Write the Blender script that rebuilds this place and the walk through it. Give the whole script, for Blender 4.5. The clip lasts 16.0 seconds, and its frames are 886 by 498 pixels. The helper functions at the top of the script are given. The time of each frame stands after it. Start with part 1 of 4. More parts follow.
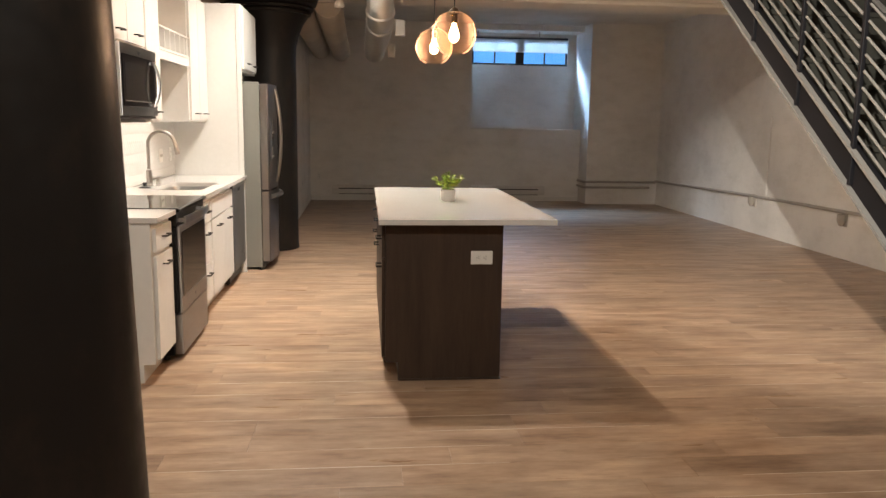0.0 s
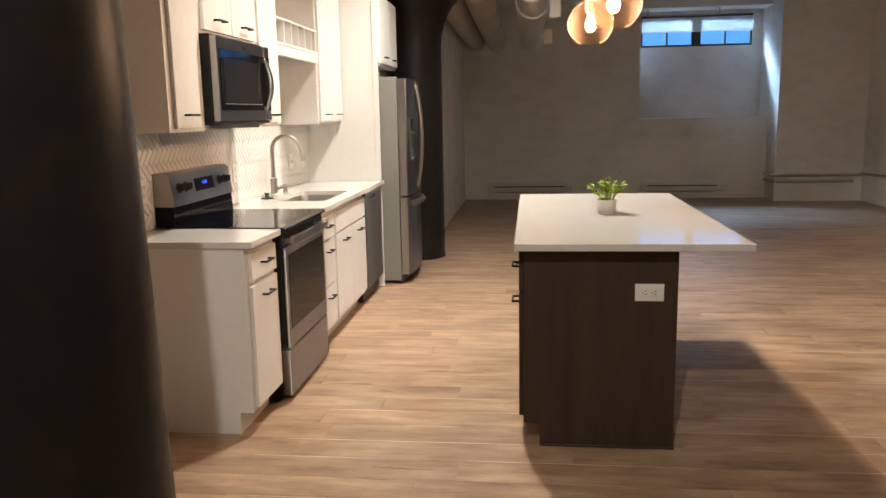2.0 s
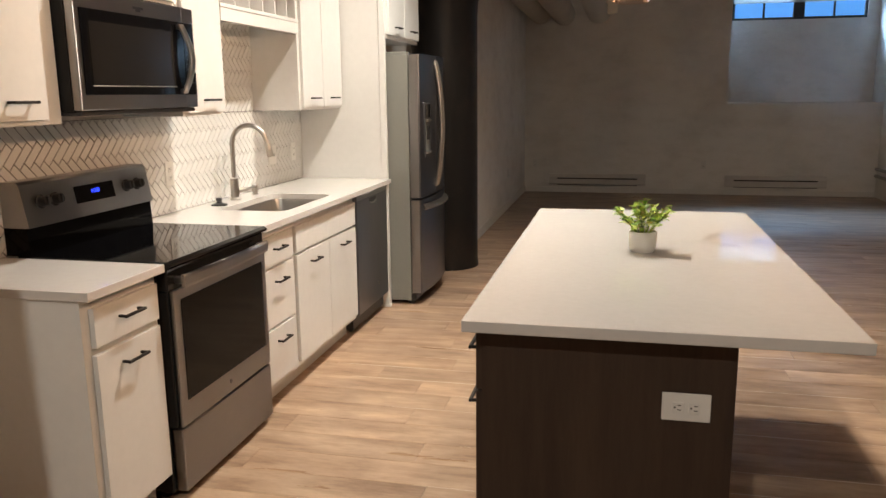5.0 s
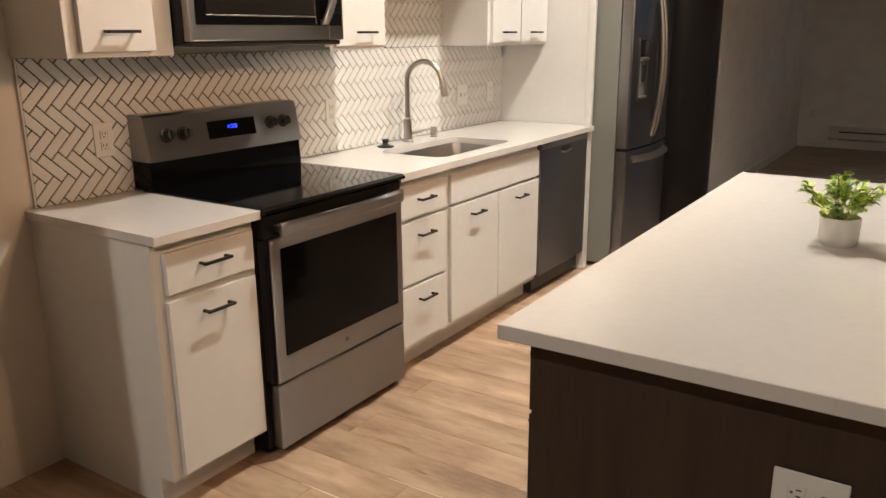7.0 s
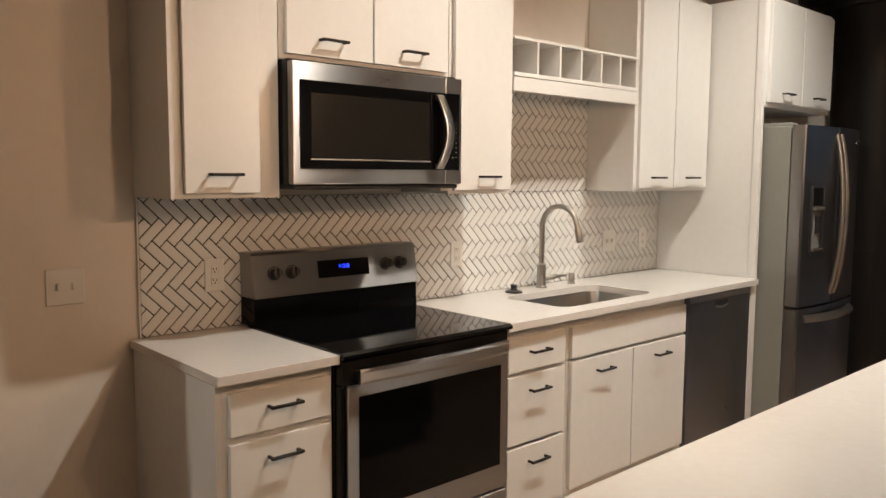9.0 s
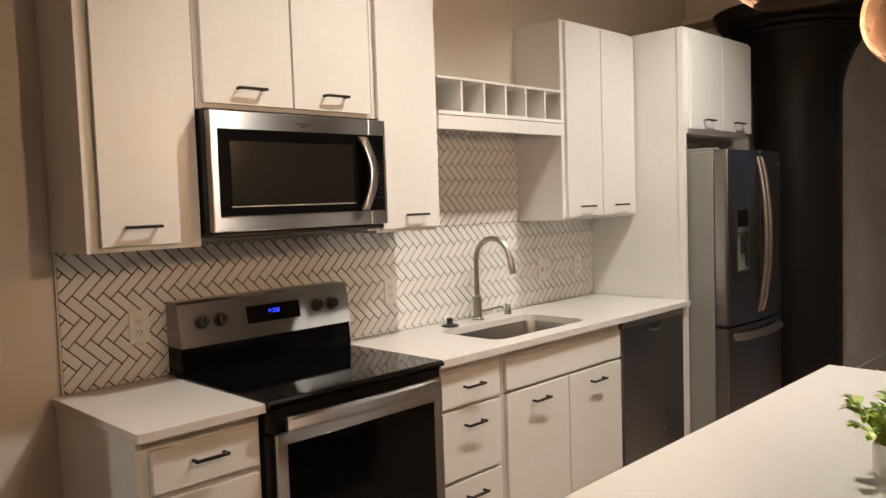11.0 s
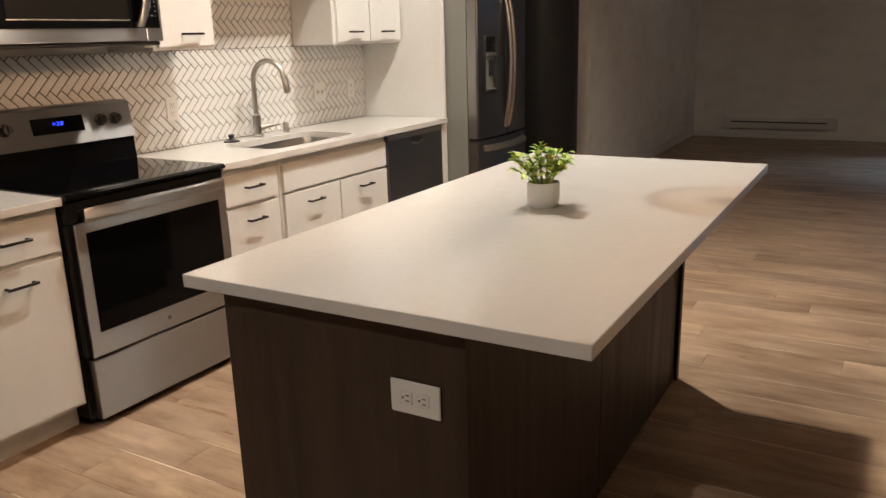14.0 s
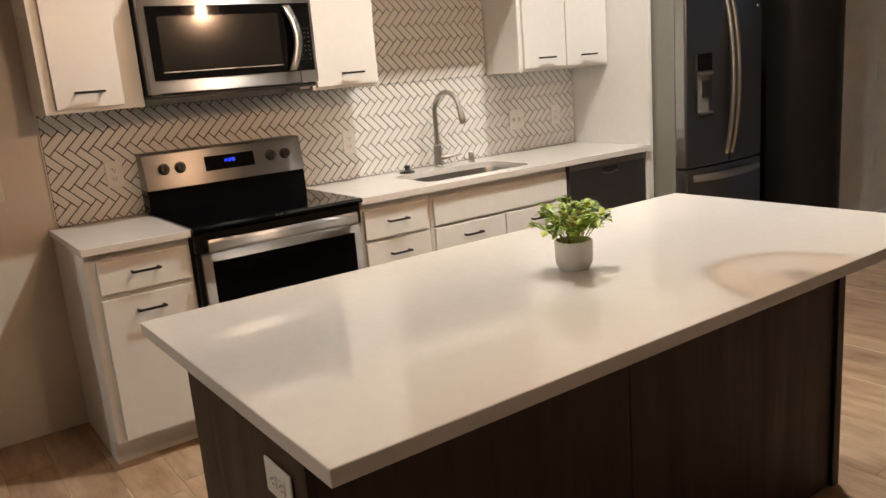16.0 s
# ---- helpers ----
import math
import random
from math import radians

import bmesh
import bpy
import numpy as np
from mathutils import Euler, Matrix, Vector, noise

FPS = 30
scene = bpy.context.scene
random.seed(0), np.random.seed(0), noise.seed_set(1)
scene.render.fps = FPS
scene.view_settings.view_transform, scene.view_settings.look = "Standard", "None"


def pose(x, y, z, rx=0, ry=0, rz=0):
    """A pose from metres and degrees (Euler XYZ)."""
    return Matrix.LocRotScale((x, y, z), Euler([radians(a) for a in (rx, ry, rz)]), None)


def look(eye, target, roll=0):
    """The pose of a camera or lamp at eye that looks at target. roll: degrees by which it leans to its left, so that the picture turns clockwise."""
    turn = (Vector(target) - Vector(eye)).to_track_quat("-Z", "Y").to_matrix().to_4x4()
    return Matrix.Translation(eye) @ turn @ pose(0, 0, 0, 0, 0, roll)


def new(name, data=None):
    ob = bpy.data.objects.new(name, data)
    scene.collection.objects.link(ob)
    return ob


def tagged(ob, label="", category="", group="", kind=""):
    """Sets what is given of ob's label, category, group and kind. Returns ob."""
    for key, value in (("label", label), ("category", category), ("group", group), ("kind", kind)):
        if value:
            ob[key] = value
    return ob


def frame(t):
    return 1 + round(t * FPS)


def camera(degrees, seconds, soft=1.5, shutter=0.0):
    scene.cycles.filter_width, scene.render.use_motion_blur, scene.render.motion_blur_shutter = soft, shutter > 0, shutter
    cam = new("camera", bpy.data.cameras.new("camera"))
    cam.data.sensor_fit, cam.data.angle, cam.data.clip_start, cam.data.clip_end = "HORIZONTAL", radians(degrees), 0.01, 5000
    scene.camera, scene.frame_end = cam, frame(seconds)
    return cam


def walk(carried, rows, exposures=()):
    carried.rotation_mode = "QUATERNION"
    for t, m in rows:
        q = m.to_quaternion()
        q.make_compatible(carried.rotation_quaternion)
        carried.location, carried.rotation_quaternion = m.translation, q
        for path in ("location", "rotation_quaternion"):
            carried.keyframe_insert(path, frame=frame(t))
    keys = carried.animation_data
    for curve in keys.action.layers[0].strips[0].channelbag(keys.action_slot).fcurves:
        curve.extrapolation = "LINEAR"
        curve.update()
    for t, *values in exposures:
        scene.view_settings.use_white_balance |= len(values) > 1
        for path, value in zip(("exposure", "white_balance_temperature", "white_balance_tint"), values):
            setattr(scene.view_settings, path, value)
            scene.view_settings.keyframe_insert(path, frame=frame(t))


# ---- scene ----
cam = camera(59.4, 16.0)
PATH = [
    (0, (0.269, 0.635, 1.43), (0.471, 2.597, 1.104), 0.9),
    (0.5, (0.357, 0.855, 1.441), (0.292, 2.826, 1.108), 1.8),
    (1, (0.375, 1.052, 1.424), (0.121, 3.001, 1.055), 0.9),
    (1.5, (0.367, 1.29, 1.441), (0.106, 3.237, 1.069), -0.8),
    (2, (0.413, 1.535, 1.448), (0.19, 3.492, 1.104), -1.1),
    (2.5, (0.468, 1.786, 1.479), (0.22, 3.748, 1.178), -0.8),
    (3, (0.445, 2.007, 1.483), (0.197, 3.973, 1.205), -1.4),
    (3.5, (0.42, 2.215, 1.486), (0.197, 4.179, 1.179), -2.5),
    (4, (0.486, 2.426, 1.478), (0.202, 4.375, 1.133), -1.5),
    (4.2, (0.536, 2.509, 1.479), (0.199, 4.449, 1.126), -1.1),
    (6.3, (0.965, 3.281, 1.454), (0.241, 5.074, 0.942), 0.0),
    (6.5, (0.993, 3.325, 1.449), (0.157, 5.062, 0.918), 0.2),
    (7, (1.024, 3.476, 1.447), (-0.032, 5.09, 0.914), -0.4),
    (7.5, (0.999, 3.643, 1.452), (-0.194, 5.195, 1.033), -0.2),
    (8, (1.03, 3.733, 1.454), (-0.321, 5.176, 1.148), -0.3),
    (8.5, (1.092, 3.804, 1.463), (-0.362, 5.156, 1.221), 0.5),
    (8.7, (1.128, 3.823, 1.463), (-0.347, 5.158, 1.252), 0.4),
    (10.8, (1.241, 3.909, 1.511), (-0.184, 5.308, 1.4), -1.9),
    (11, (1.258, 3.911, 1.515), (-0.144, 5.331, 1.389), -1.9),
    (11.5, (1.28, 3.902, 1.506), (-0.035, 5.398, 1.321), -1.7),
    (12, (1.292, 3.825, 1.482), (0.13, 5.435, 1.24), -3.1),
    (12.5, (1.302, 3.695, 1.461), (0.326, 5.417, 1.169), -4.3),
    (13, (1.348, 3.622, 1.443), (0.417, 5.368, 1.153), -3.6),
    (13.5, (1.564, 3.52, 1.422), (0.636, 5.248, 1.03), -1.8),
    (14, (1.7, 3.545, 1.41), (0.73, 5.213, 0.884), -1.7),
    (14.5, (1.764, 3.719, 1.42), (0.653, 5.299, 0.899), -2.5),
    (15, (1.863, 3.898, 1.41), (0.617, 5.384, 0.915), -4.7),
    (15.5, (2.069, 4.085, 1.432), (0.643, 5.391, 0.919), -4.3),
    (16, (2.219, 4.287, 1.439), (0.621, 5.401, 0.989), -4.7),
]
walk(cam, [(t, look(eye, target, roll)) for t, eye, target, roll in PATH],
     [(0.0, 0.30), (2.5, 0.20), (4.0, 0.05), (7.0, -0.18), (8.5, -0.42), (11.0, -0.54), (13.0, -0.48), (14.5, -0.22), (16.0, -0.40)])

# ---- light and exposure ----
world = bpy.data.worlds.new("world")
scene.world = world
world.use_nodes = True
wn = world.node_tree.nodes
sky = wn.new("ShaderNodeTexSky")
sky.sky_type = "NISHITA"
sky.sun_disc = False
sky.sun_elevation, sky.sun_rotation = radians(35), radians(200)
wn["Background"].inputs["Strength"].default_value = 0.06
world.node_tree.links.new(sky.outputs[0], wn["Background"].inputs["Color"])

WARM = (1.0, 0.925, 0.81)


def spot(name, eye, target, watts, cone, blend, radius, colour=WARM):
    lamp = bpy.data.lights.new(name, "SPOT")
    lamp.energy, lamp.spot_size, lamp.spot_blend, lamp.shadow_soft_size, lamp.color = watts, radians(cone), blend, radius, colour
    ob = new(name, lamp)
    ob.matrix_world = look(eye, target)
    return ob


# heads of a ceiling track over the aisle, and the two filament bulbs
spot("track_spot", (0.10, 7.40, 3.4), (-0.25, 7.80, 0.0), 410, 114, 1.0, 0.035)
spot("track_spot", (0.05, 7.45, 3.4), (3.6, 8.0, 0.0), 220, 86, 0.6, 0.035)
spot("track_spot", (-0.05, 6.33, 3.4), (-0.30, 5.55, 0.0), 370, 112, 1.0, 0.035)
spot("track_spot", (0.15, 1.25, 3.5), (0.4, 2.3, 0.0), 240, 138, 0.35, 0.035)
spot("track_spot", (0.15, 1.31, 3.5), (5.0, 7.0, 0.4), 1450, 42, 0.6, 0.03)
PENDANTS = ((0.784, 5.21, 1.922), (0.748, 6.10, 1.927))
for place in PENDANTS:
    lamp = bpy.data.lights.new("bulb_light", "POINT")
    lamp.energy, lamp.color, lamp.shadow_soft_size = 5.5, (1.0, 0.62, 0.36), 0.03
    new("bulb_light", lamp).location = place
    # upright filaments shine mostly sideways
    for side in (-1, 1):
        lamp = bpy.data.lights.new("filament_light", "AREA")
        lamp.shape, lamp.size, lamp.size_y, lamp.energy, lamp.color = "RECTANGLE", 0.05, 0.07, 11, (1.0, 0.68, 0.45)
        new("filament_light", lamp).matrix_world = look((place[0] + 0.036 * side, place[1], place[2] - 0.01), (place[0] + 2.0 * side, place[1], place[2] - 0.01))
# daylight that falls in through the high window, into the recess and down to the floor
for eye, target, watts, wide, high in (((2.8, 16.1, 3.35), (3.15, 14.9, 2.2), 160, 2.0, 0.7), ((3.2, 16.3, 3.75), (3.35, 12.3, 0.0), 560, 1.6, 0.5)):
    lamp = bpy.data.lights.new("window_daylight", "AREA")
    lamp.shape, lamp.size, lamp.size_y, lamp.energy, lamp.color = "RECTANGLE", wide, high, watts, (0.42, 0.66, 1.0)
    new("window_daylight", lamp).matrix_world = look(eye, target)


# ---- materials ----
def material(name, colour, rough=0.5, metal=0.0, spec=0.5):
    m = bpy.data.materials.new(name)
    m.use_nodes = True
    b = m.node_tree.nodes["Principled BSDF"]
    b.inputs["Base Color"].default_value = (*colour, 1)
    b.inputs["Roughness"].default_value = rough
    b.inputs["Metallic"].default_value = metal
    b.inputs["Specular IOR Level"].default_value = spec
    return m


def node(m, kind, **values):
    n = m.node_tree.nodes.new(kind)
    for key, value in values.items():
        n.inputs[key].default_value = value
    return n


def link(m, a, b):
    m.node_tree.links.new(a, b)


def coords(m, scale, source="Object"):
    tc = node(m, "ShaderNodeTexCoord")
    mp = node(m, "ShaderNodeMapping", Scale=scale)
    link(m, tc.outputs[source], mp.inputs["Vector"])
    return mp.outputs["Vector"]


def ramp(m, value, stops):
    r = node(m, "ShaderNodeValToRGB")
    while len(r.color_ramp.elements) < len(stops):
        r.color_ramp.elements.new(0.5)
    for e, (p, c) in zip(r.color_ramp.elements, stops):
        e.position, e.color = p, (*c, 1)
    link(m, value, r.inputs["Fac"])
    return r.outputs["Color"]


def noise_of(m, vector, scale, detail=4.0, rough=0.55):
    n = node(m, "ShaderNodeTexNoise", Scale=scale, Detail=detail, Roughness=rough)
    link(m, vector, n.inputs["Vector"])
    return n.outputs["Fac"]


def mixed(m, a, b, fac, kind="MIX"):
    n = node(m, "ShaderNodeMix")
    n.data_type, n.blend_type = "RGBA", kind
    if isinstance(fac, float):
        n.inputs[0].default_value = fac
    else:
        link(m, fac, n.inputs[0])
    link(m, a, n.inputs[6])
    link(m, b, n.inputs[7])
    return n.outputs[2]


def bump(m, height, strength, distance=0.01):
    n = node(m, "ShaderNodeBump", Strength=strength, Distance=distance)
    link(m, height, n.inputs["Height"])
    link(m, n.outputs["Normal"], m.node_tree.nodes["Principled BSDF"].inputs["Normal"])


def shade(m, socket, value):
    link(m, value, m.node_tree.nodes["Principled BSDF"].inputs[socket])


def painted(name, c, rough, spread=0.06, grain=60.0, strength=0.08, blotch=1.3):
    """Paint: slight cloudiness at two scales, a roller's texture."""
    m = material(name, c, rough)
    v = coords(m, (1, 1, 1))
    lo = tuple(x * (1 - spread) for x in c)
    hi = tuple(min(1, x * (1 + spread)) for x in c)
    big = ramp(m, noise_of(m, v, blotch, 5), [(0.3, lo), (0.7, hi)])
    fine = ramp(m, noise_of(m, v, grain * 0.3, 3), [(0.3, (0.94, 0.94, 0.94)), (0.7, (1, 1, 1))])
    shade(m, "Base Color", mixed(m, big, fine, 0.6, "MULTIPLY"))
    bump(m, noise_of(m, v, grain, 3), strength, 0.004)
    return m


def masonry(name, c):
    """Painted block and plaster, uneven and stained."""
    m = material(name, c, 0.75)
    v = coords(m, (1, 1, 1))
    big = ramp(m, noise_of(m, v, 0.9, 6, 0.6), [(0.25, tuple(x * 0.82 for x in c)), (0.5, c), (0.8, tuple(min(1, x * 1.08) for x in c))])
    streak = ramp(m, noise_of(m, coords(m, (1.0, 1.0, 2.2)), 3.2, 6, 0.65), [(0.32, (0.87, 0.86, 0.84)), (0.52, (1, 1, 1)), (0.75, (1.05, 1.05, 1.04))])
    shade(m, "Base Color", mixed(m, big, streak, 0.6, "MULTIPLY"))
    h = node(m, "ShaderNodeMath")
    h.operation = "ADD"
    link(m, noise_of(m, v, 3.0, 6, 0.6), h.inputs[0])
    link(m, noise_of(m, v, 28, 4), h.inputs[1])
    bump(m, h.outputs[0], 0.35, 0.012)
    return m


def wood(name, dark, light, rough, along, chance, strength=0.15, tone=0.25, mottle=0.0):
    """Long grain along one axis; chance names where each piece takes its tone from."""
    m = material(name, light, rough)
    tc = node(m, "ShaderNodeTexCoord")
    info = node(m, "ShaderNodeObjectInfo" if chance == "object" else "ShaderNodeNewGeometry")
    rnd = info.outputs["Random" if chance == "object" else "Random Per Island"]
    off = node(m, "ShaderNodeVectorMath")
    off.operation = "SCALE"
    off.inputs[0].default_value = (37.0, 53.0, 71.0)
    link(m, rnd, off.inputs["Scale"])
    add = node(m, "ShaderNodeVectorMath")
    link(m, tc.outputs["Object"], add.inputs[0])
    link(m, off.outputs[0], add.inputs[1])
    sc = [9.0, 9.0, 9.0]
    sc[along] = 0.9
    mp = node(m, "ShaderNodeMapping", Scale=sc)
    link(m, add.outputs[0], mp.inputs["Vector"])
    v = mp.outputs["Vector"]
    g = noise_of(m, v, 1.6, 8, 0.62)
    mid = tuple((a + b) / 2 for a, b in zip(dark, light))
    base = ramp(m, g, [(0.28, dark), (0.48, mid), (0.72, light)])
    pores = ramp(m, noise_of(m, v, 9, 3, 0.7), [(0.36, (0.86, 0.845, 0.83)), (0.55, (1, 1, 1))])
    both = mixed(m, base, pores, 0.6, "MULTIPLY")
    tint = ramp(m, rnd, [(0.0, (1 - tone,) * 3), (0.55, (1, 1, 1)), (1.0, (1 + tone * 0.2, 1.0, 1 - tone * 0.3))])
    if mottle:
        mp2 = node(m, "ShaderNodeMapping", Scale=(2.0, 6.5, 1.0))
        link(m, add.outputs[0], mp2.inputs["Vector"])
        knots = ramp(m, noise_of(m, mp2.outputs["Vector"], 1.0, 6, 0.65), [(0.30, (0.50, 0.43, 0.38)), (0.43, (0.80, 0.75, 0.72)), (0.55, (1.02, 1.01, 1.0)), (0.70, (1.34, 1.34, 1.33))])
        both = mixed(m, both, knots, mottle, "MULTIPLY")
        mp3 = node(m, "ShaderNodeMapping", Scale=(5.0, 26.0, 1.0))
        link(m, add.outputs[0], mp3.inputs["Vector"])
        figure = ramp(m, noise_of(m, mp3.outputs["Vector"], 1.0, 5, 0.6), [(0.31, (0.66, 0.60, 0.55)), (0.42, (0.97, 0.96, 0.95)), (0.62, (1, 1, 1)), (0.75, (1.12, 1.12, 1.11))])
        both = mixed(m, both, figure, 0.55, "MULTIPLY")
    shade(m, "Base Color", mixed(m, both, tint, 0.9, "MULTIPLY"))
    shade(m, "Roughness", ramp(m, g, [(0.3, (rough + 0.1,) * 3), (0.7, (rough - 0.05,) * 3)]))
    bump(m, noise_of(m, v, 6, 4), strength, 0.003)
    return m


def brushed(name, c, rough, along, metal=1.0, grainy=0.0):
    m = material(name, c, rough, metal)
    sc = [160.0, 160.0, 160.0]
    sc[along] = 2.5
    v = coords(m, sc)
    f = noise_of(m, v, 1.0, 3)
    shade(m, "Roughness", ramp(m, f, [(0.3, (rough - 0.02,) * 3), (0.7, (rough + 0.03,) * 3)]))
    smear = ramp(m, noise_of(m, coords(m, (3, 3, 3)), 1.5, 4), [(0.35, tuple(x * 0.93 for x in c)), (0.7, c)])
    shade(m, "Base Color", smear)
    m.node_tree.nodes["Principled BSDF"].inputs["Anisotropic"].default_value = grainy
    if grainy:
        tg = node(m, "ShaderNodeTangent")
        tg.direction_type, tg.axis = "RADIAL", "Z"
        link(m, tg.outputs[0], m.node_tree.nodes["Principled BSDF"].inputs["Tangent"])
        m.node_tree.nodes["Principled BSDF"].inputs["Anisotropic Rotation"].default_value = 0.25
    bump(m, f, 0.012, 0.001)
    return m


MAT = {}
MAT["wall"] = painted("wall_paint", (0.69, 0.635, 0.57), 0.6, 0.04)
MAT["wall_far"] = masonry("painted_masonry", (0.78, 0.755, 0.715))
MAT["ceiling"] = masonry("ceiling_paint", (0.74, 0.71, 0.66))
MAT["beam"] = painted("beam_paint", (0.72, 0.68, 0.60), 0.55, 0.05)
MAT["trim"] = painted("trim_paint", (0.74, 0.72, 0.68), 0.4, 0.03)
MAT["cabinet"] = painted("cabinet_lacquer", (0.69, 0.69, 0.672), 0.36, 0.02, 90, 0.03)
MAT["gap"] = material("cabinet_gap", (0.03, 0.028, 0.025), 0.8)
MAT["board"] = material("grey_underlay", (0.22, 0.165, 0.12), 0.7)
MAT["plank"] = wood("plank_vinyl_oak", (0.322, 0.221, 0.150), (0.435, 0.314, 0.221), 0.31, 0, "object", 0.10, 0.13, 1.0)
MAT["planks"] = wood("plank_vinyl_oak_far", (0.322, 0.221, 0.150), (0.435, 0.314, 0.221), 0.31, 0, "island", 0.10, 0.13, 1.0)
# pale colour standing in for light caught on plank bevels
MAT["edge_glint"] = painted("plank_edge_glint", (0.66, 0.58, 0.48), 0.4, 0.2)
MAT["walnut"] = wood("dark_woodgrain_laminate", (0.034, 0.0205, 0.0140), (0.061, 0.039, 0.0275), 0.5, 2, "object", 0.10, 0.08)
MAT["walnut"].node_tree.nodes["Principled BSDF"].inputs["Specular IOR Level"].default_value = 0.3
MAT["quartz"] = painted("white_quartz", (0.60, 0.58, 0.555), 0.045, 0.012, 140, 0.0, 4)
MAT["tile"] = painted("ceramic_tile", (0.71, 0.70, 0.675), 0.24, 0.02, 40, 0.05)
MAT["grout"] = material("dark_grout", (0.030, 0.019, 0.013), 0.9)
MAT["steel"] = brushed("stainless_steel", (0.38, 0.375, 0.37), 0.35, 1, 1.0, 1.0)
MAT["steel_dark"] = brushed("dark_stainless_steel", (0.19, 0.195, 0.215), 0.30, 2)
MAT["nickel"] = brushed("brushed_nickel", (0.45, 0.425, 0.39), 0.34, 2)
MAT["sink"] = brushed("sink_steel", (0.38, 0.375, 0.36), 0.33, 1)
MAT["fridge_side"] = painted("grey_appliance_paint", (0.205, 0.207, 0.188), 0.45, 0.03, 200, 0.06)
MAT["black"] = painted("black_enamel", (0.012, 0.012, 0.012), 0.16, 0.1, 60, 0.01)
MAT["glass_black"] = material("black_ceramic_glass", (0.003, 0.003, 0.0035), 0.05, 0.0, 0.24)
MAT["glass_oven"] = material("smoked_oven_glass", (0.003, 0.003, 0.0035), 0.07, 0.0, 0.10)
MAT["black"].node_tree.nodes["Principled BSDF"].inputs["Specular IOR Level"].default_value = 0.2
MAT["mesh_glass"] = material("screened_glass", (0.012, 0.0105, 0.009), 0.14, 0.0, 0.4)
MAT["plastic"] = material("black_plastic", (0.015, 0.015, 0.016), 0.4)
MAT["pull"] = painted("black_bronze_pull", (0.014, 0.012, 0.011), 0.5, 0.2)
MAT["pull"].node_tree.nodes["Principled BSDF"].inputs["Specular IOR Level"].default_value = 0.25
MAT["white_plastic"] = material("white_plastic", (0.71, 0.695, 0.66), 0.35)
MAT["slot"] = material("outlet_slot", (0.03, 0.025, 0.02), 0.6)
MAT["galvanised"] = brushed("galvanised_duct", (0.68, 0.68, 0.66), 0.40, 0)
MAT["wrap"] = painted("pipe_wrap", (0.50, 0.45, 0.385), 0.8, 0.12, 30, 0.4)
MAT["pipe"] = painted("painted_conduit", (0.40, 0.37, 0.33), 0.55, 0.08)
MAT["heater"] = painted("heater_enamel", (0.66, 0.63, 0.59), 0.45, 0.04)
MAT["pot"] = painted("white_ceramic_pot", (0.74, 0.71, 0.66), 0.32, 0.03)
MAT["soil"] = material("soil", (0.03, 0.022, 0.015), 0.95)
MAT["shade_cloth"] = painted("roller_shade_cloth", (0.66, 0.70, 0.72), 0.85, 0.05)
m = MAT["shade_cloth"]
tl = m.node_tree.nodes.new("ShaderNodeBsdfTranslucent")
tl.inputs[0].default_value = (0.62, 0.62, 0.60, 1)
mx = m.node_tree.nodes.new("ShaderNodeMixShader")
mx.inputs[0].default_value = 0.34
link(m, m.node_tree.nodes["Principled BSDF"].outputs[0], mx.inputs[1])
link(m, tl.outputs[0], mx.inputs[2])
link(m, mx.outputs[0], m.node_tree.nodes["Material Output"].inputs[0])
MAT["frame"] = painted("dark_window_frame", (0.03, 0.035, 0.04), 0.4, 0.1)
MAT["light_bar"] = painted("rail_steel", (0.17, 0.165, 0.155), 0.55, 0.1)
MAT["stringer"] = painted("black_stair_paint", (0.008, 0.008, 0.010), 0.6, 0.15)
MAT["stringer"].node_tree.nodes["Principled BSDF"].inputs["Specular IOR Level"].default_value = 0.15
MAT["stair_plate"] = painted("dark_stair_plate", (0.022, 0.022, 0.017), 0.7, 0.3, 40, 0.2)
MAT["brass"] = material("dark_bronze", (0.06, 0.045, 0.03), 0.35, 0.8)
MAT["logo"] = material("badge_chrome", (0.62, 0.60, 0.57), 0.2, 1.0)

m = MAT["column"] = material("old_black_column_paint", (0.013, 0.012, 0.011), 0.4, 0.0, 0.2)
v = coords(m, (1, 1, 1))
chips = ramp(m, noise_of(m, coords(m, (1, 1, 0.55)), 9.0, 8, 0.7), [(0.70, (0.0115, 0.010, 0.0092)), (0.80, (0.030, 0.020, 0.014))])
cloud = ramp(m, noise_of(m, v, 2.2, 5), [(0.3, (0.7, 0.7, 0.7)), (0.7, (1.0, 1.0, 1.0))])
rust = ramp(m, noise_of(m, coords(m, (1, 1, 0.6)), 2.6, 7, 0.68), [(0.52, (0.0, 0.0, 0.0)), (0.70, (0.012, 0.007, 0.004)), (0.84, (0.032, 0.017, 0.009))])
shade(m, "Base Color", mixed(m, mixed(m, chips, cloud, 0.8, "MULTIPLY"), rust, 1.0, "ADD"))
shade(m, "Roughness", ramp(m, noise_of(m, v, 14, 4), [(0.3, (0.33,) * 3), (0.7, (0.46,) * 3)]))
bump(m, noise_of(m, coords(m, (1, 1, 0.3)), 9, 6), 0.2, 0.005)

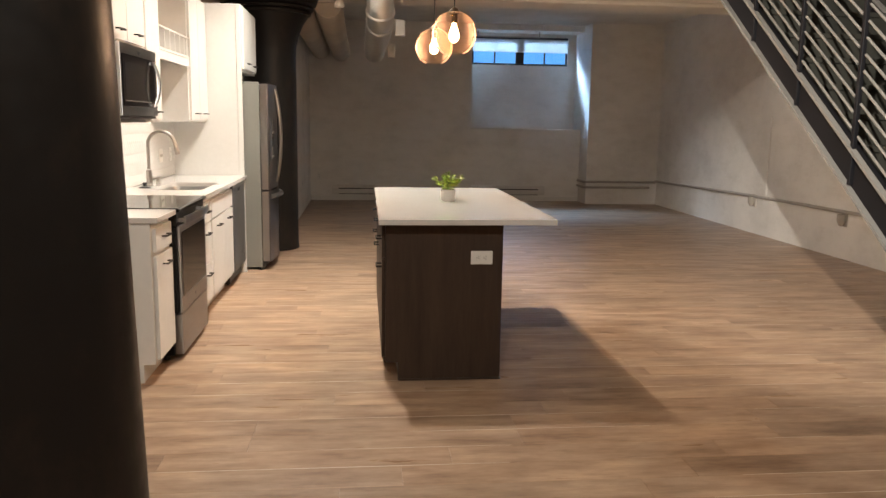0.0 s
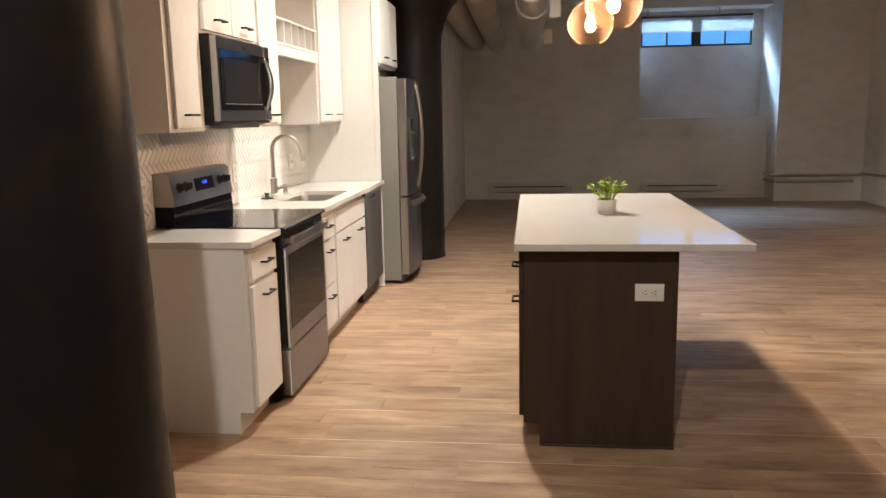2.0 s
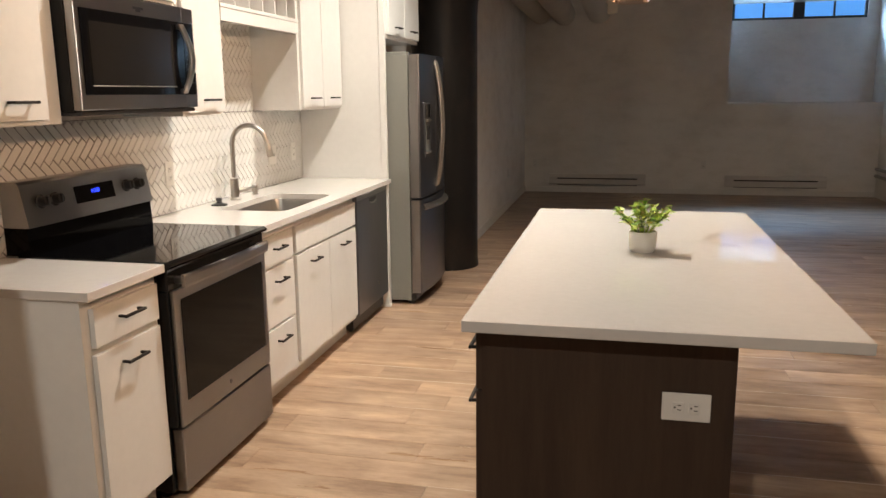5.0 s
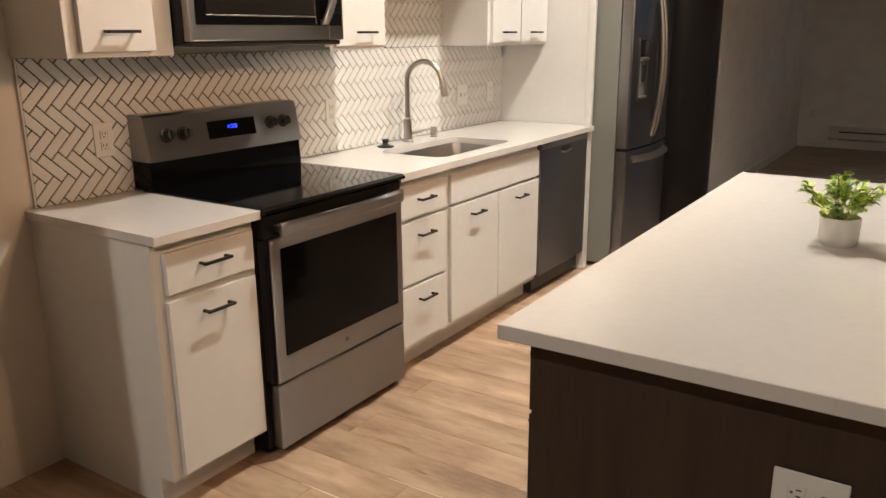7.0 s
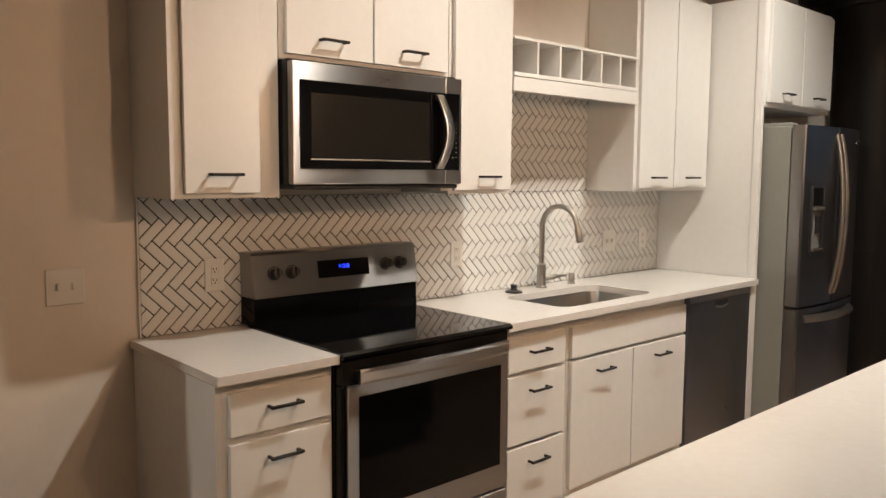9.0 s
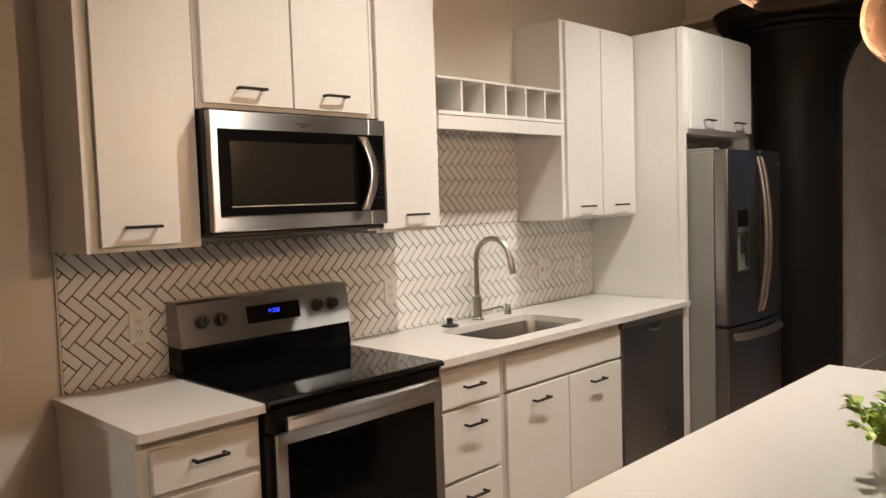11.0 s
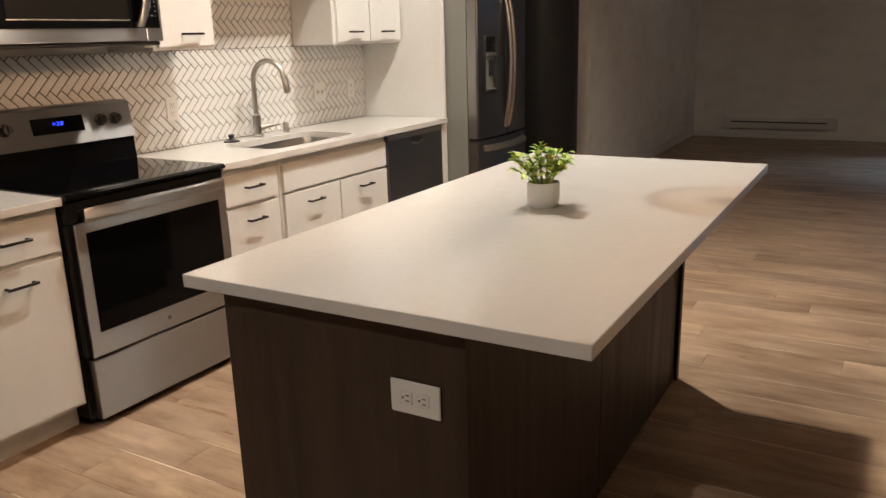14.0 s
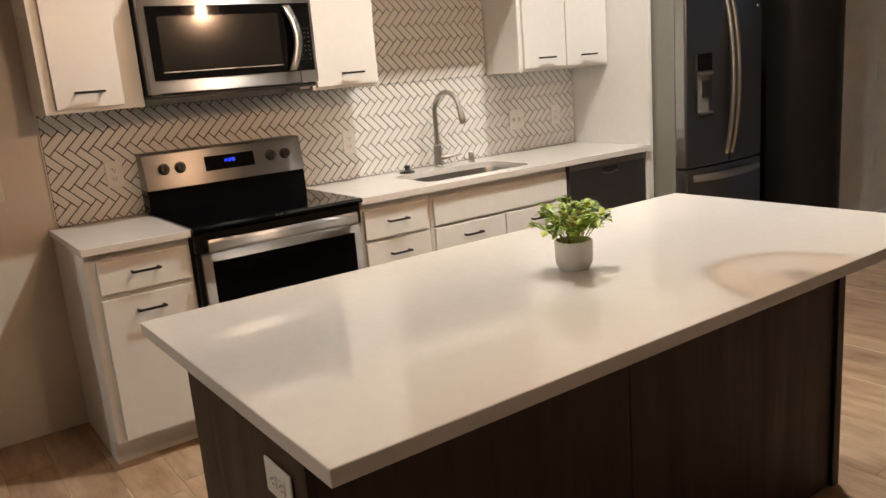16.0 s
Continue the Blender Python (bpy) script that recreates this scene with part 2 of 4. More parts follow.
m = MAT["leaf"] = material("leaf_green", (0.10, 0.19, 0.025), 0.4)
geo = node(m, "ShaderNodeNewGeometry")
shade(m, "Base Color", ramp(m, geo.outputs["Random Per Island"], [(0.0, (0.09, 0.20, 0.018)), (0.35, (0.26, 0.41, 0.042)), (0.7, (0.44, 0.56, 0.07)), (1.0, (0.54, 0.61, 0.12))]))
m.node_tree.nodes["Principled BSDF"].inputs["Subsurface Weight"].default_value = 0.15


def glowing(name, colour, strength):
    g = bpy.data.materials.new(name)
    g.use_nodes = True
    b = g.node_tree.nodes["Principled BSDF"]
    b.inputs["Base Color"].default_value = (*colour, 1)
    b.inputs["Emission Color"].default_value = (*colour, 1)
    b.inputs["Emission Strength"].default_value = strength
    return g


MAT["bulb"] = glowing("filament_bulb", (1.0, 0.62, 0.28), 26.0)
MAT["digits"] = glowing("blue_display_digits", (0.02, 0.05, 1.0), 3.2)


def clear(name, tint, gloss, rough=0.02):
    """Thin glass: what passes is tinted, the rest is a mirror that grows towards grazing view."""
    g = bpy.data.materials.new(name)
    g.use_nodes = True
    nt = g.node_tree
    nt.nodes.clear()
    out = nt.nodes.new("ShaderNodeOutputMaterial")
    tr = nt.nodes.new("ShaderNodeBsdfTransparent")
    tr.inputs[0].default_value = (*tint, 1)
    gl = nt.nodes.new("ShaderNodeBsdfGlossy")
    gl.inputs["Roughness"].default_value = rough
    gl.inputs["Color"].default_value = (1, 0.86, 0.70, 1) if tint[2] < 0.8 else (1, 1, 1, 1)
    mix = nt.nodes.new("ShaderNodeMixShader")
    fr = nt.nodes.new("ShaderNodeFresnel")
    fr.inputs["IOR"].default_value = gloss
    nt.links.new(fr.outputs[0], mix.inputs[0])
    nt.links.new(tr.outputs[0], mix.inputs[1])
    nt.links.new(gl.outputs[0], mix.inputs[2])
    nt.links.new(mix.outputs[0], out.inputs[0])
    return g


MAT["pane"] = clear("window_pane", (0.85, 0.90, 0.95), 1.4)
MAT["sky"] = glowing("blue_evening_sky", (0.11, 0.35, 0.74), 1.0)
# blown amber glass scatters a little of the bulb's light in its wall
g = MAT["amber"] = clear("amber_glass", (0.985, 0.885, 0.785), 1.09)
nt = g.node_tree
dif = nt.nodes.new("ShaderNodeBsdfTranslucent")
dif.inputs[0].default_value = (1.0, 0.60, 0.41, 1)
mx = nt.nodes.new("ShaderNodeMixShader")
mx.inputs[0].default_value = 0.026
last = nt.nodes["Mix Shader"]
nt.links.new(last.outputs[0], mx.inputs[1])
nt.links.new(dif.outputs[0], mx.inputs[2])
nt.links.new(mx.outputs[0], nt.nodes["Material Output"].inputs[0])


# ---- mesh helpers ----
def thing(name, base, label, category, group=""):
    ob = new(name)
    ob.location = base
    ob.empty_display_size = 0.1
    return tagged(ob, label, category, group)


def root_of(ob):
    while ob.parent:
        ob = ob.parent
    return ob


def mesh_of(name, bm, mat, smooth=False):
    me = bpy.data.meshes.new(name)
    bm.to_mesh(me)
    bm.free()
    if mat:
        me.materials.append(mat)
    if smooth:
        for p in me.polygons:
            p.use_smooth = True
        me.set_sharp_from_angle(angle=radians(38))
    return me


def part(name, bm, mat, parent, label="", smooth=False):
    """One mesh object, given in world metres, under a thing or a part."""
    base = root_of(parent).location
    bmesh.ops.translate(bm, verts=bm.verts, vec=-base)
    ob = new(name, mesh_of(name, bm, mat, smooth))
    ob.parent = parent
    return tagged(ob, label)


def placed(name, me, place, parent, label="", turn=None):
    """One more object on a shared mesh, at a place in the world, under a thing or a part."""
    ob = new(name, me)
    ob.parent = parent
    ob.location = Vector(place) - root_of(parent).location
    if turn:
        ob.rotation_euler = turn
    return tagged(ob, label)


def solo(name, bm, mat, label, category, group="", smooth=False, base=None):
    """A thing that is one mesh, with its origin at its base."""
    if base is None:
        base = Vector((sum(v.co.x for v in bm.verts) / len(bm.verts), sum(v.co.y for v in bm.verts) / len(bm.verts), min(v.co.z for v in bm.verts)))
    bmesh.ops.translate(bm, verts=bm.verts, vec=-Vector(base))
    ob = new(name, mesh_of(name, bm, mat, smooth))
    ob.location = base
    return tagged(ob, label, category, group)


def structure(name, bm, mat, label="", category="wall"):
    ob = new(name, mesh_of(name, bm, mat))
    return tagged(ob, label, category, kind="structure")


def box(bm, x0, x1, y0, y1, z0, z1, bevel=0.0, seg=1):
    made = bmesh.ops.create_cube(bm, size=1)["verts"]
    for v in made:
        v.co = Vector(((x0 + x1) / 2 + v.co.x * (x1 - x0), (y0 + y1) / 2 + v.co.y * (y1 - y0), (z0 + z1) / 2 + v.co.z * (z1 - z0)))
    if bevel:
        edges = list({e for v in made for e in v.link_edges})
        bmesh.ops.bevel(bm, geom=edges, offset=bevel, segments=seg, affect="EDGES", profile=0.6)
    return bm


def boxes(*dims, bevel=0.0, seg=1):
    bm = bmesh.new()
    for d in dims:
        box(bm, *d, bevel=bevel, seg=seg)
    return bm


def tube(bm, points, radius, sides=12, flat=1.0, cap=True):
    """A round bar along points; radius may be one number or one for each point."""
    pts = [Vector(p) for p in points]
    radii = radius if isinstance(radius, (list, tuple)) else [radius] * len(pts)
    rings = []
    side = None
    for i, p in enumerate(pts):
        d = (pts[min(i + 1, len(pts) - 1)] - pts[max(i - 1, 0)]).normalized()
        if side is None:
            side = d.orthogonal().normalized()
        side = (side - d * side.dot(d)).normalized()
        up = d.cross(side)
        rings.append([bm.verts.new(p + radii[i] * (math.cos(2 * math.pi * k / sides) * side + flat * math.sin(2 * math.pi * k / sides) * up)) for k in range(sides)])
    for a, b in zip(rings, rings[1:]):
        for k in range(sides):
            bm.faces.new((a[k], a[(k + 1) % sides], b[(k + 1) % sides], b[k]))
    if cap:
        bm.faces.new(rings[0][::-1])
        bm.faces.new(rings[-1])
    return bm


def turned(bm, place, profile, sides=32, close=False):
    """A turned shape: profile of (radius, height) about a standing axis at place."""
    c = Vector(place)
    rings = []
    for r, h in profile:
        if r <= 1e-6:
            rings.append([bm.verts.new(c + Vector((0, 0, h)))])
        else:
            rings.append([bm.verts.new(c + Vector((r * math.cos(2 * math.pi * k / sides), r * math.sin(2 * math.pi * k / sides), h))) for k in range(sides)])
    for a, b in zip(rings, rings[1:]):
        for k in range(sides):
            n = (k + 1) % sides
            if len(a) == 1 and len(b) == 1:
                continue
            if len(a) == 1:
                bm.faces.new((a[0], b[n], b[k]))
            elif len(b) == 1:
                bm.faces.new((a[k], a[n], b[0]))
            else:
                bm.faces.new((a[k], a[n], b[n], b[k]))
    return bm


def extruded(bm, outline, axis, a, b):
    """A flat outline (two coordinates a point, in the order of the other axes) drawn out along one axis from a to b."""
    def at(p, t):
        q = list(p)
        q.insert(axis, t)
        return bm.verts.new(q)
    lo, hi = [at(p, a) for p in outline], [at(p, b) for p in outline]
    bm.faces.new(lo[::-1])
    bm.faces.new(hi)
    n = len(outline)
    for i in range(n):
        bm.faces.new((lo[i], lo[(i + 1) % n], hi[(i + 1) % n], hi[i]))
    bmesh.ops.recalc_face_normals(bm, faces=bm.faces)
    return bm


def rounded(x0, x1, y0, y1, r, n=5):
    pts = []
    for cx, cy, a0 in ((x1 - r, y1 - r, 0), (x0 + r, y1 - r, 90), (x0 + r, y0 + r, 180), (x1 - r, y0 + r, 270)):
        for i in range(n + 1):
            a = radians(a0 + 90 * i / n)
            pts.append((cx + r * math.cos(a), cy + r * math.sin(a)))
    return pts


# ---- the room ----
WEST, FAR_WEST, EAST, SOUTH, NORTH = -1.46, -0.68, 5.48, -2.6, 14.62
STEP = 9.42          # where the west wall steps in behind the far column
CEIL, CEIL_FAR = 3.6, 3.13

structure("wall_west", boxes((WEST - 0.2, WEST, SOUTH - 0.2, STEP, 0, CEIL)), MAT["wall"], "warm grey painted kitchen wall")
structure("wall_west_step", boxes((WEST - 0.2, FAR_WEST, STEP, STEP + 0.2, 0, CEIL)), MAT["wall_far"], "painted wall return behind the column")
structure("wall_west_far", boxes((FAR_WEST - 0.2, FAR_WEST, STEP + 0.2, NORTH + 0.7, 0, CEIL)), MAT["wall_far"], "painted wall of the dim far room")
structure("wall_east", boxes((EAST, EAST + 0.2, SOUTH - 0.2, NORTH + 0.7, 0, CEIL)), MAT["wall_far"], "off-white painted masonry side wall")
structure("wall_south", boxes((WEST, EAST, SOUTH - 0.2, SOUTH, 0, CEIL)), MAT["wall"], "plain painted wall")
bm = boxes((FAR_WEST, 2.17, NORTH, NORTH + 0.62, 0, CEIL), (2.17, 4.19, NORTH, NORTH + 0.62, 0, 1.30), (2.17, 4.19, NORTH, NORTH + 0.62, 3.03, CEIL),
           (2.17, 4.19, NORTH + 0.52, NORTH + 0.62, 1.30, 2.46), (2.17, 2.24, NORTH + 0.52, NORTH + 0.62, 2.46, 3.03), (4.03, 4.19, NORTH + 0.52, NORTH + 0.62, 2.46, 3.03),
           (2.24, 4.03, NORTH + 0.52, NORTH + 0.62, 2.95, 3.03))
structure("wall_north", bm, MAT["wall_far"], "painted masonry end wall with a deep window recess")
structure("pier", boxes((4.19, EAST, NORTH - 0.5, NORTH + 0.62, 0, CEIL)), MAT["wall_far"], "painted masonry pier beside the window", "pier")
structure("ceiling", boxes((WEST, EAST, SOUTH, 9.2, CEIL, CEIL + 0.15)), MAT["ceiling"], "plain painted ceiling", "ceiling")
structure("ceiling_far", boxes((FAR_WEST, EAST, 9.62, NORTH + 0.52, CEIL_FAR, CEIL_FAR + 0.15)), MAT["ceiling"], "painted ceiling of the far room", "ceiling")
bm = boxes((WEST, EAST, 9.2, 9.62, 2.74, CEIL + 0.15), bevel=0.012)
box(bm, WEST, EAST, 9.16, 9.66, 2.70, 2.74, 0.006)
structure("beam", bm, MAT["beam"], "cream painted ceiling beam over the column", "beam")
structure("floor", boxes((WEST - 0.2, EAST + 0.2, SOUTH - 0.2, NORTH + 0.7, -0.2, -0.004)), MAT["board"], "oak plank floor", "floor")
FLOOR = bpy.data.objects["floor"]

bm = boxes((WEST, WEST + 0.014, SOUTH, 3.95, 0, 0.105), bevel=0.003)
structure("baseboard", bm, MAT["trim"], "white painted baseboard", "baseboard")
bm = boxes((FAR_WEST, FAR_WEST + 0.014, 9.75, NORTH - 0.016, 0, 0.10), bevel=0.003)
structure("baseboard_far_side", bm, MAT["trim"], "white painted baseboard", "baseboard")
bm = boxes((FAR_WEST, 4.185, NORTH - 0.014, NORTH, 0, 0.075), bevel=0.003)
structure("baseboard_far", bm, MAT["trim"], "white painted baseboard", "baseboard")

# window high in the recess: two leaves of two panes, a half-drawn shade
WY = NORTH + 0.54
win = tagged(new("window_1"), "high steel window with a half-drawn white shade", "window", kind="structure")
win.location = (3.13, WY, 2.46)
part("window_frame", boxes((2.24, 4.03, WY, WY + 0.05, 2.46, 2.495), (2.24, 4.03, WY, WY + 0.05, 2.915, 2.95), (2.24, 2.275, WY, WY + 0.05, 2.495, 2.915),
                           (3.995, 4.03, WY, WY + 0.05, 2.495, 2.915), (3.06, 3.21, WY - 0.01, WY + 0.05, 2.495, 2.915), bevel=0.004), MAT["frame"], win)
for x0, x1 in ((2.275, 3.06), (3.21, 3.995)):
    mid = (x0 + x1) / 2
    part("glazing_bar", boxes((mid - 0.014, mid + 0.014, WY + 0.005, WY + 0.04, 2.495, 2.915), bevel=0.003), MAT["frame"], win)
    for a, b in ((x0, mid - 0.014), (mid + 0.014, x1)):
        ob = part("pane", boxes((a, b, WY + 0.02, WY + 0.026, 2.495, 2.915)), MAT["pane"], win)
        ob.visible_shadow = False

sh = thing("roller_shade", (3.13, WY - 0.03, 2.69), "white roller shade pulled halfway down over the window", "window shade")
part("cloth", boxes((2.25, 4.02, WY - 0.035, WY - 0.031, 2.70, 2.93), bevel=0.001), MAT["shade_cloth"], sh)
part("bottom_bar", boxes((2.25, 4.02, WY - 0.042, WY - 0.026, 2.69, 2.706), bevel=0.003), MAT["shade_cloth"], sh)
part("roller", tube(bmesh.new(), [(2.25, WY - 0.035, 2.945), (4.02, WY - 0.035, 2.945)], 0.02), MAT["frame"], sh, "dark roller tube", True)
bm = tube(bmesh.new(), [(2.3, NORTH + 0.2, 2.93), (3.42, NORTH + 0.2, 2.93)], 0.012)
tube(bm, [(3.42, NORTH + 0.2, 2.91), (3.42, NORTH + 0.2, 3.03)], 0.010)
tube(bm, [(2.3, NORTH + 0.2, 2.91), (2.3, NORTH + 0.2, 3.03)], 0.010)
solo("curtain_rod", bm, MAT["pipe"], "thin metal rod hung across the window recess", "rod", smooth=True)

structure("backdrop", boxes((-6.0, 12.0, 24.0, 24.05, -0.2, 9.0)), MAT["sky"], "plain blue sky outside the window", "backdrop")

# iron columns with a flared capital
PROFILE = [(0.285, 0.0), (0.285, 0.02), (0.28, 0.05), (0.278, 0.08), (0.278, 0.965), (0.278, 0.986), (0.2790, 0.992), (0.278, 0.999), (0.278, 1.02), (0.278, 2.02), (0.285, 2.12), (0.31, 2.22), (0.355, 2.33), (0.40, 2.40), (0.415, 2.43),
           (0.44, 2.435), (0.445, 2.455), (0.435, 2.475), (0.46, 2.48), (0.475, 2.50), (0.46, 2.52), (0.50, 2.54), (0.52, 2.60), (0.53, 2.62), (0.0, 2.62)]


def column(place, height, label, grow=0.0, lean=0.0):
    """An old column may be a little stouter and out of plumb."""
    prof = [(r + grow * (r > 0), h if h < 2.0 else h + height - 2.62) for r, h in PROFILE]
    bm = turned(bmesh.new(), place, prof, 64)
    for v in bm.verts:
        v.co.x -= 0.88 * lean * v.co.z
        v.co.y -= 0.47 * lean * v.co.z
    return solo("column", bm, MAT["column"], label, "column", "old iron columns", True, base=place)


column((-0.74, 9.38, 0), 2.70, "round black iron column with flared capital under the beam")
column((-0.79, 3.23, 0), CEIL, "round black iron column with scuffed glossy paint", 0.032, 0.024)

# ---- duct, pipes, conduit ----
duct = thing("air_duct", (0.43, 9.5, 2.25), "round galvanised spiral air duct hung under the beam", "duct")
bend = [(0.43, 8.45 + 0.30 * (1 - math.cos(radians(9 * i))), 2.70 - 0.30 * math.sin(radians(9 * i))) for i in range(11)]
part("riser", tube(bmesh.new(), [(0.43, 8.45, CEIL), (0.43, 8.45, 3.1), (0.43, 8.45, 2.72)], 0.122, 28), MAT["galvanised"], duct, "bright round duct riser", True)
part("elbow", tube(bmesh.new(), bend, 0.135, 28), MAT["galvanised"], duct, "", True)
part("sleeve", tube(bmesh.new(), [(0.43, y, 2.40) for y in (8.74, 9.6, 11.0, 12.4)], 0.145, 32), MAT["galvanised"], duct, "", True)
for k in (1, 5, 9):
    a, b = Vector(bend[k]), Vector(bend[k + 1])
    part("collar", tube(bmesh.new(), [a, a.lerp(b, 0.25), a.lerp(b, 0.6), a.lerp(b, 0.85)], [0.136, 0.146, 0.146, 0.136], 32), MAT["galvanised"], duct, "", True)
for x, y, z in ((0.585, 8.75, 2.27), (0.56, 10.7, 2.20)):
    part("register", boxes((x, x + 0.10, y, y + 0.03, z, z + 0.16), bevel=0.004), MAT["galvanised"], duct, "small sheet-metal register flange")
    part("strap", boxes((0.43, x + 0.01, y + 0.01, y + 0.02, z + 0.10, z + 0.13)), MAT["galvanised"], duct)
for y in (9.9, 11.8):
    part("hanger", tube(bmesh.new(), [(0.43, y, 2.545), (0.43, y, CEIL if y < 9 else CEIL_FAR)], 0.006, 8), MAT["pipe"], duct, "thin hanger rod")
for x, z, r in ((-0.47, 2.62, 0.15), (-0.13, 2.60, 0.16)):
    bm = tube(bmesh.new(), [(x, 9.68, z + 0.10), (x, 11, z + 0.04), (x, 12.6, z), (x, NORTH, z - 0.02)], r, 24)
    solo("wrapped_pipe", bm, MAT["wrap"], "thick insulation-wrapped pipe under the dim ceiling", "pipe", "wrapped pipes", True, base=(x, 12, z - r))
bm = tube(bmesh.new(), [(0.02, 8.9, 2.62), (0.02, 8.9, 3.6)], 0.028)
turned(bm, (0.02, 8.9, 2.55), [(0.0, 0.0), (0.05, 0.0), (0.055, 0.03), (0.03, 0.08), (0.0, 0.08)], 16)
solo("sprinkler_drop", bm, MAT["beam"], "cream painted sprinkler drop pipe before the beam", "sprinkler", smooth=True)

# conduits low on the pier and side wall
for z, a in ((0.40, EAST - 0.03), (0.305, EAST - 0.14)):
    bm = tube(bmesh.new(), [(4.15, NORTH - 0.1, z), (4.15, NORTH - 0.5, z), (4.17, NORTH - 0.53, z), (4.25, NORTH - 0.535, z), (a, NORTH - 0.535, z)], 0.022, 10)
    solo("wall_conduit", bm, MAT["pipe"], "painted pipe run low across the masonry pier", "pipe", smooth=True)
bm = tube(bmesh.new(), [(EAST - 0.03, NORTH - 0.54, 0.42), (EAST - 0.03, 10.6, 0.50), (EAST - 0.03, 7.4, 0.53)], 0.02, 10)
solo("wall_conduit", bm, MAT["pipe"], "painted pipe run low along the side wall", "pipe", smooth=True)
for y in (10.55, 8.55):
    br = thing("wall_bracket", (EAST - 0.03, y, 0.36), "small painted cast bracket holding the wall pipe", "bracket", "pipe brackets")
    part("plate", boxes((EAST - 0.02, EAST, y - 0.05, y + 0.05, 0.36, 0.52), bevel=0.004), MAT["pipe"], br)
    part("cup", turned(bmesh.new(), (EAST - 0.045, y, 0.36), [(0.0, 0.0), (0.025, 0.01), (0.045, 0.06), (0.048, 0.13), (0.0, 0.13)], 14), MAT["pipe"], br, "", True)
bm = tube(bmesh.new(), [(EAST - 0.012, 10.25, 0.53), (EAST - 0.012, 10.25, 1.55)], 0.010, 8)
solo("vertical_conduit", bm, MAT["wall_far"], "thin painted conduit standing on the wall pipe", "conduit")

# baseboard heaters under the window wall
for x0, x1 in ((-0.30, 1.10), (2.20, 3.55)):
    ht = thing("baseboard_heater", ((x0 + x1) / 2, NORTH - 0.04, 0.10), "long low enamel baseboard heater on the end wall", "heater", "baseboard heaters")
    out = [(NORTH, 0.12), (NORTH - 0.055, 0.12), (NORTH - 0.065, 0.14), (NORTH - 0.065, 0.225), (NORTH - 0.03, 0.275), (NORTH, 0.28)]
    part("cover", extruded(bmesh.new(), out, 0, x0, x1), MAT["heater"], ht)
    part("slot", boxes((x0 + 0.12, x1 - 0.12, NORTH - 0.069, NORTH - 0.064, 0.205, 0.222)), MAT["slot"], ht, "dark outlet slot")
    part("slot", boxes((x0 + 0.12, x1 - 0.12, NORTH - 0.060, NORTH - 0.050, 0.114, 0.121)), MAT["slot"], ht, "dark outlet slot")


# ---- outlets and switches ----
def plate(name, at, normal, w, h, kind, label):
    """A wall plate with its centre at a place; normal names the way it faces."""
    t = thing(name, at, label, "switch" if kind == "switch" else "outlet", "wall plates")
    x, y, z = at

    def flat(u0, u1, v0, v1, d0, d1, bev=0.0):
        if normal == "x":
            return boxes((x + d0, x + d1, y + u0, y + u1, z + v0, z + v1), bevel=bev)
        return boxes((x + u0, x + u1, y - d1, y - d0, z + v0, z + v1), bevel=bev)
    part("cover", flat(-w / 2, w / 2, -h / 2, h / 2, 0, 0.006, 0.002), MAT["white_plastic"], t)
    if kind == "switch":
        for u in (-0.023, 0.023):
            part("toggle", flat(u - 0.005, u + 0.005, -0.010, 0.012, 0.006, 0.017, 0.002), MAT["white_plastic"], t)
            part("surround", flat(u - 0.008, u + 0.008, -0.014, 0.015, 0.006, 0.0075), MAT["trim"], t)
    elif kind in ("upright", "across"):
        for s in (-0.02, 0.02):
            cu, cv = (0, s) if kind == "upright" else (s, 0)
            sock = part("socket", flat(cu - 0.0145, cu + 0.0145, cv - 0.0145, cv + 0.0145, 0.006, 0.0085, 0.002), MAT["white_plastic"], t)
            for du, dv, a, b in ((-0.006, 0.003, 0.0012, 0.0045), (0.006, 0.003, 0.0012, 0.0045), (0, -0.008, 0.0022, 0.0022)):
                if kind == "across":
                    du, dv, a, b = dv, du, b, a
                part("slot", flat(cu + du - a, cu + du + a, cv + dv - b, cv + dv + b, 0.0085, 0.009), MAT["slot"], sock)
    return t


plate("light_switch", (WEST, 4.597, 1.103), "x", 0.116, 0.116, "switch", "double toggle switch in a white plate on the wall")
plate("wall_outlet", (WEST + 0.0105, 5.098, 1.10), "x", 0.074, 0.118, "upright", "white double outlet set into the tile backsplash")
plate("wall_outlet", (WEST + 0.0105, 6.293, 1.10), "x", 0.074, 0.118, "upright", "white double outlet set into the tile backsplash")
plate("light_switch", (WEST + 0.0105, 7.47, 1.10), "x", 0.116, 0.118, "switch", "double toggle switch in a white plate on the tiles")
plate("wall_outlet", (WEST + 0.0105, 7.80, 1.10), "x", 0.074, 0.118, "upright", "white double outlet set into the tile backsplash")
plate("wall_outlet", (0.909, 4.778, 0.694), "y", 0.119, 0.074, "across", "white double outlet set sideways in the island's end panel")
plate("light_switch", (FAR_WEST, 10.36, 1.16), "x", 0.074, 0.118, "blank", "white plate on the wall beyond the column")
plate("wall_outlet", (FAR_WEST, 10.36, 0.52), "x", 0.074, 0.118, "upright", "white outlet low on the wall beyond the column")
plate("wall_outlet", (FAR_WEST, 12.8, 0.46), "x", 0.074, 0.118, "upright", "white outlet low on the wall beyond the column")
plate("wall_outlet", (-0.52, NORTH, 0.43), "y", 0.074, 0.118, "upright", "white outlet low on the end wall")
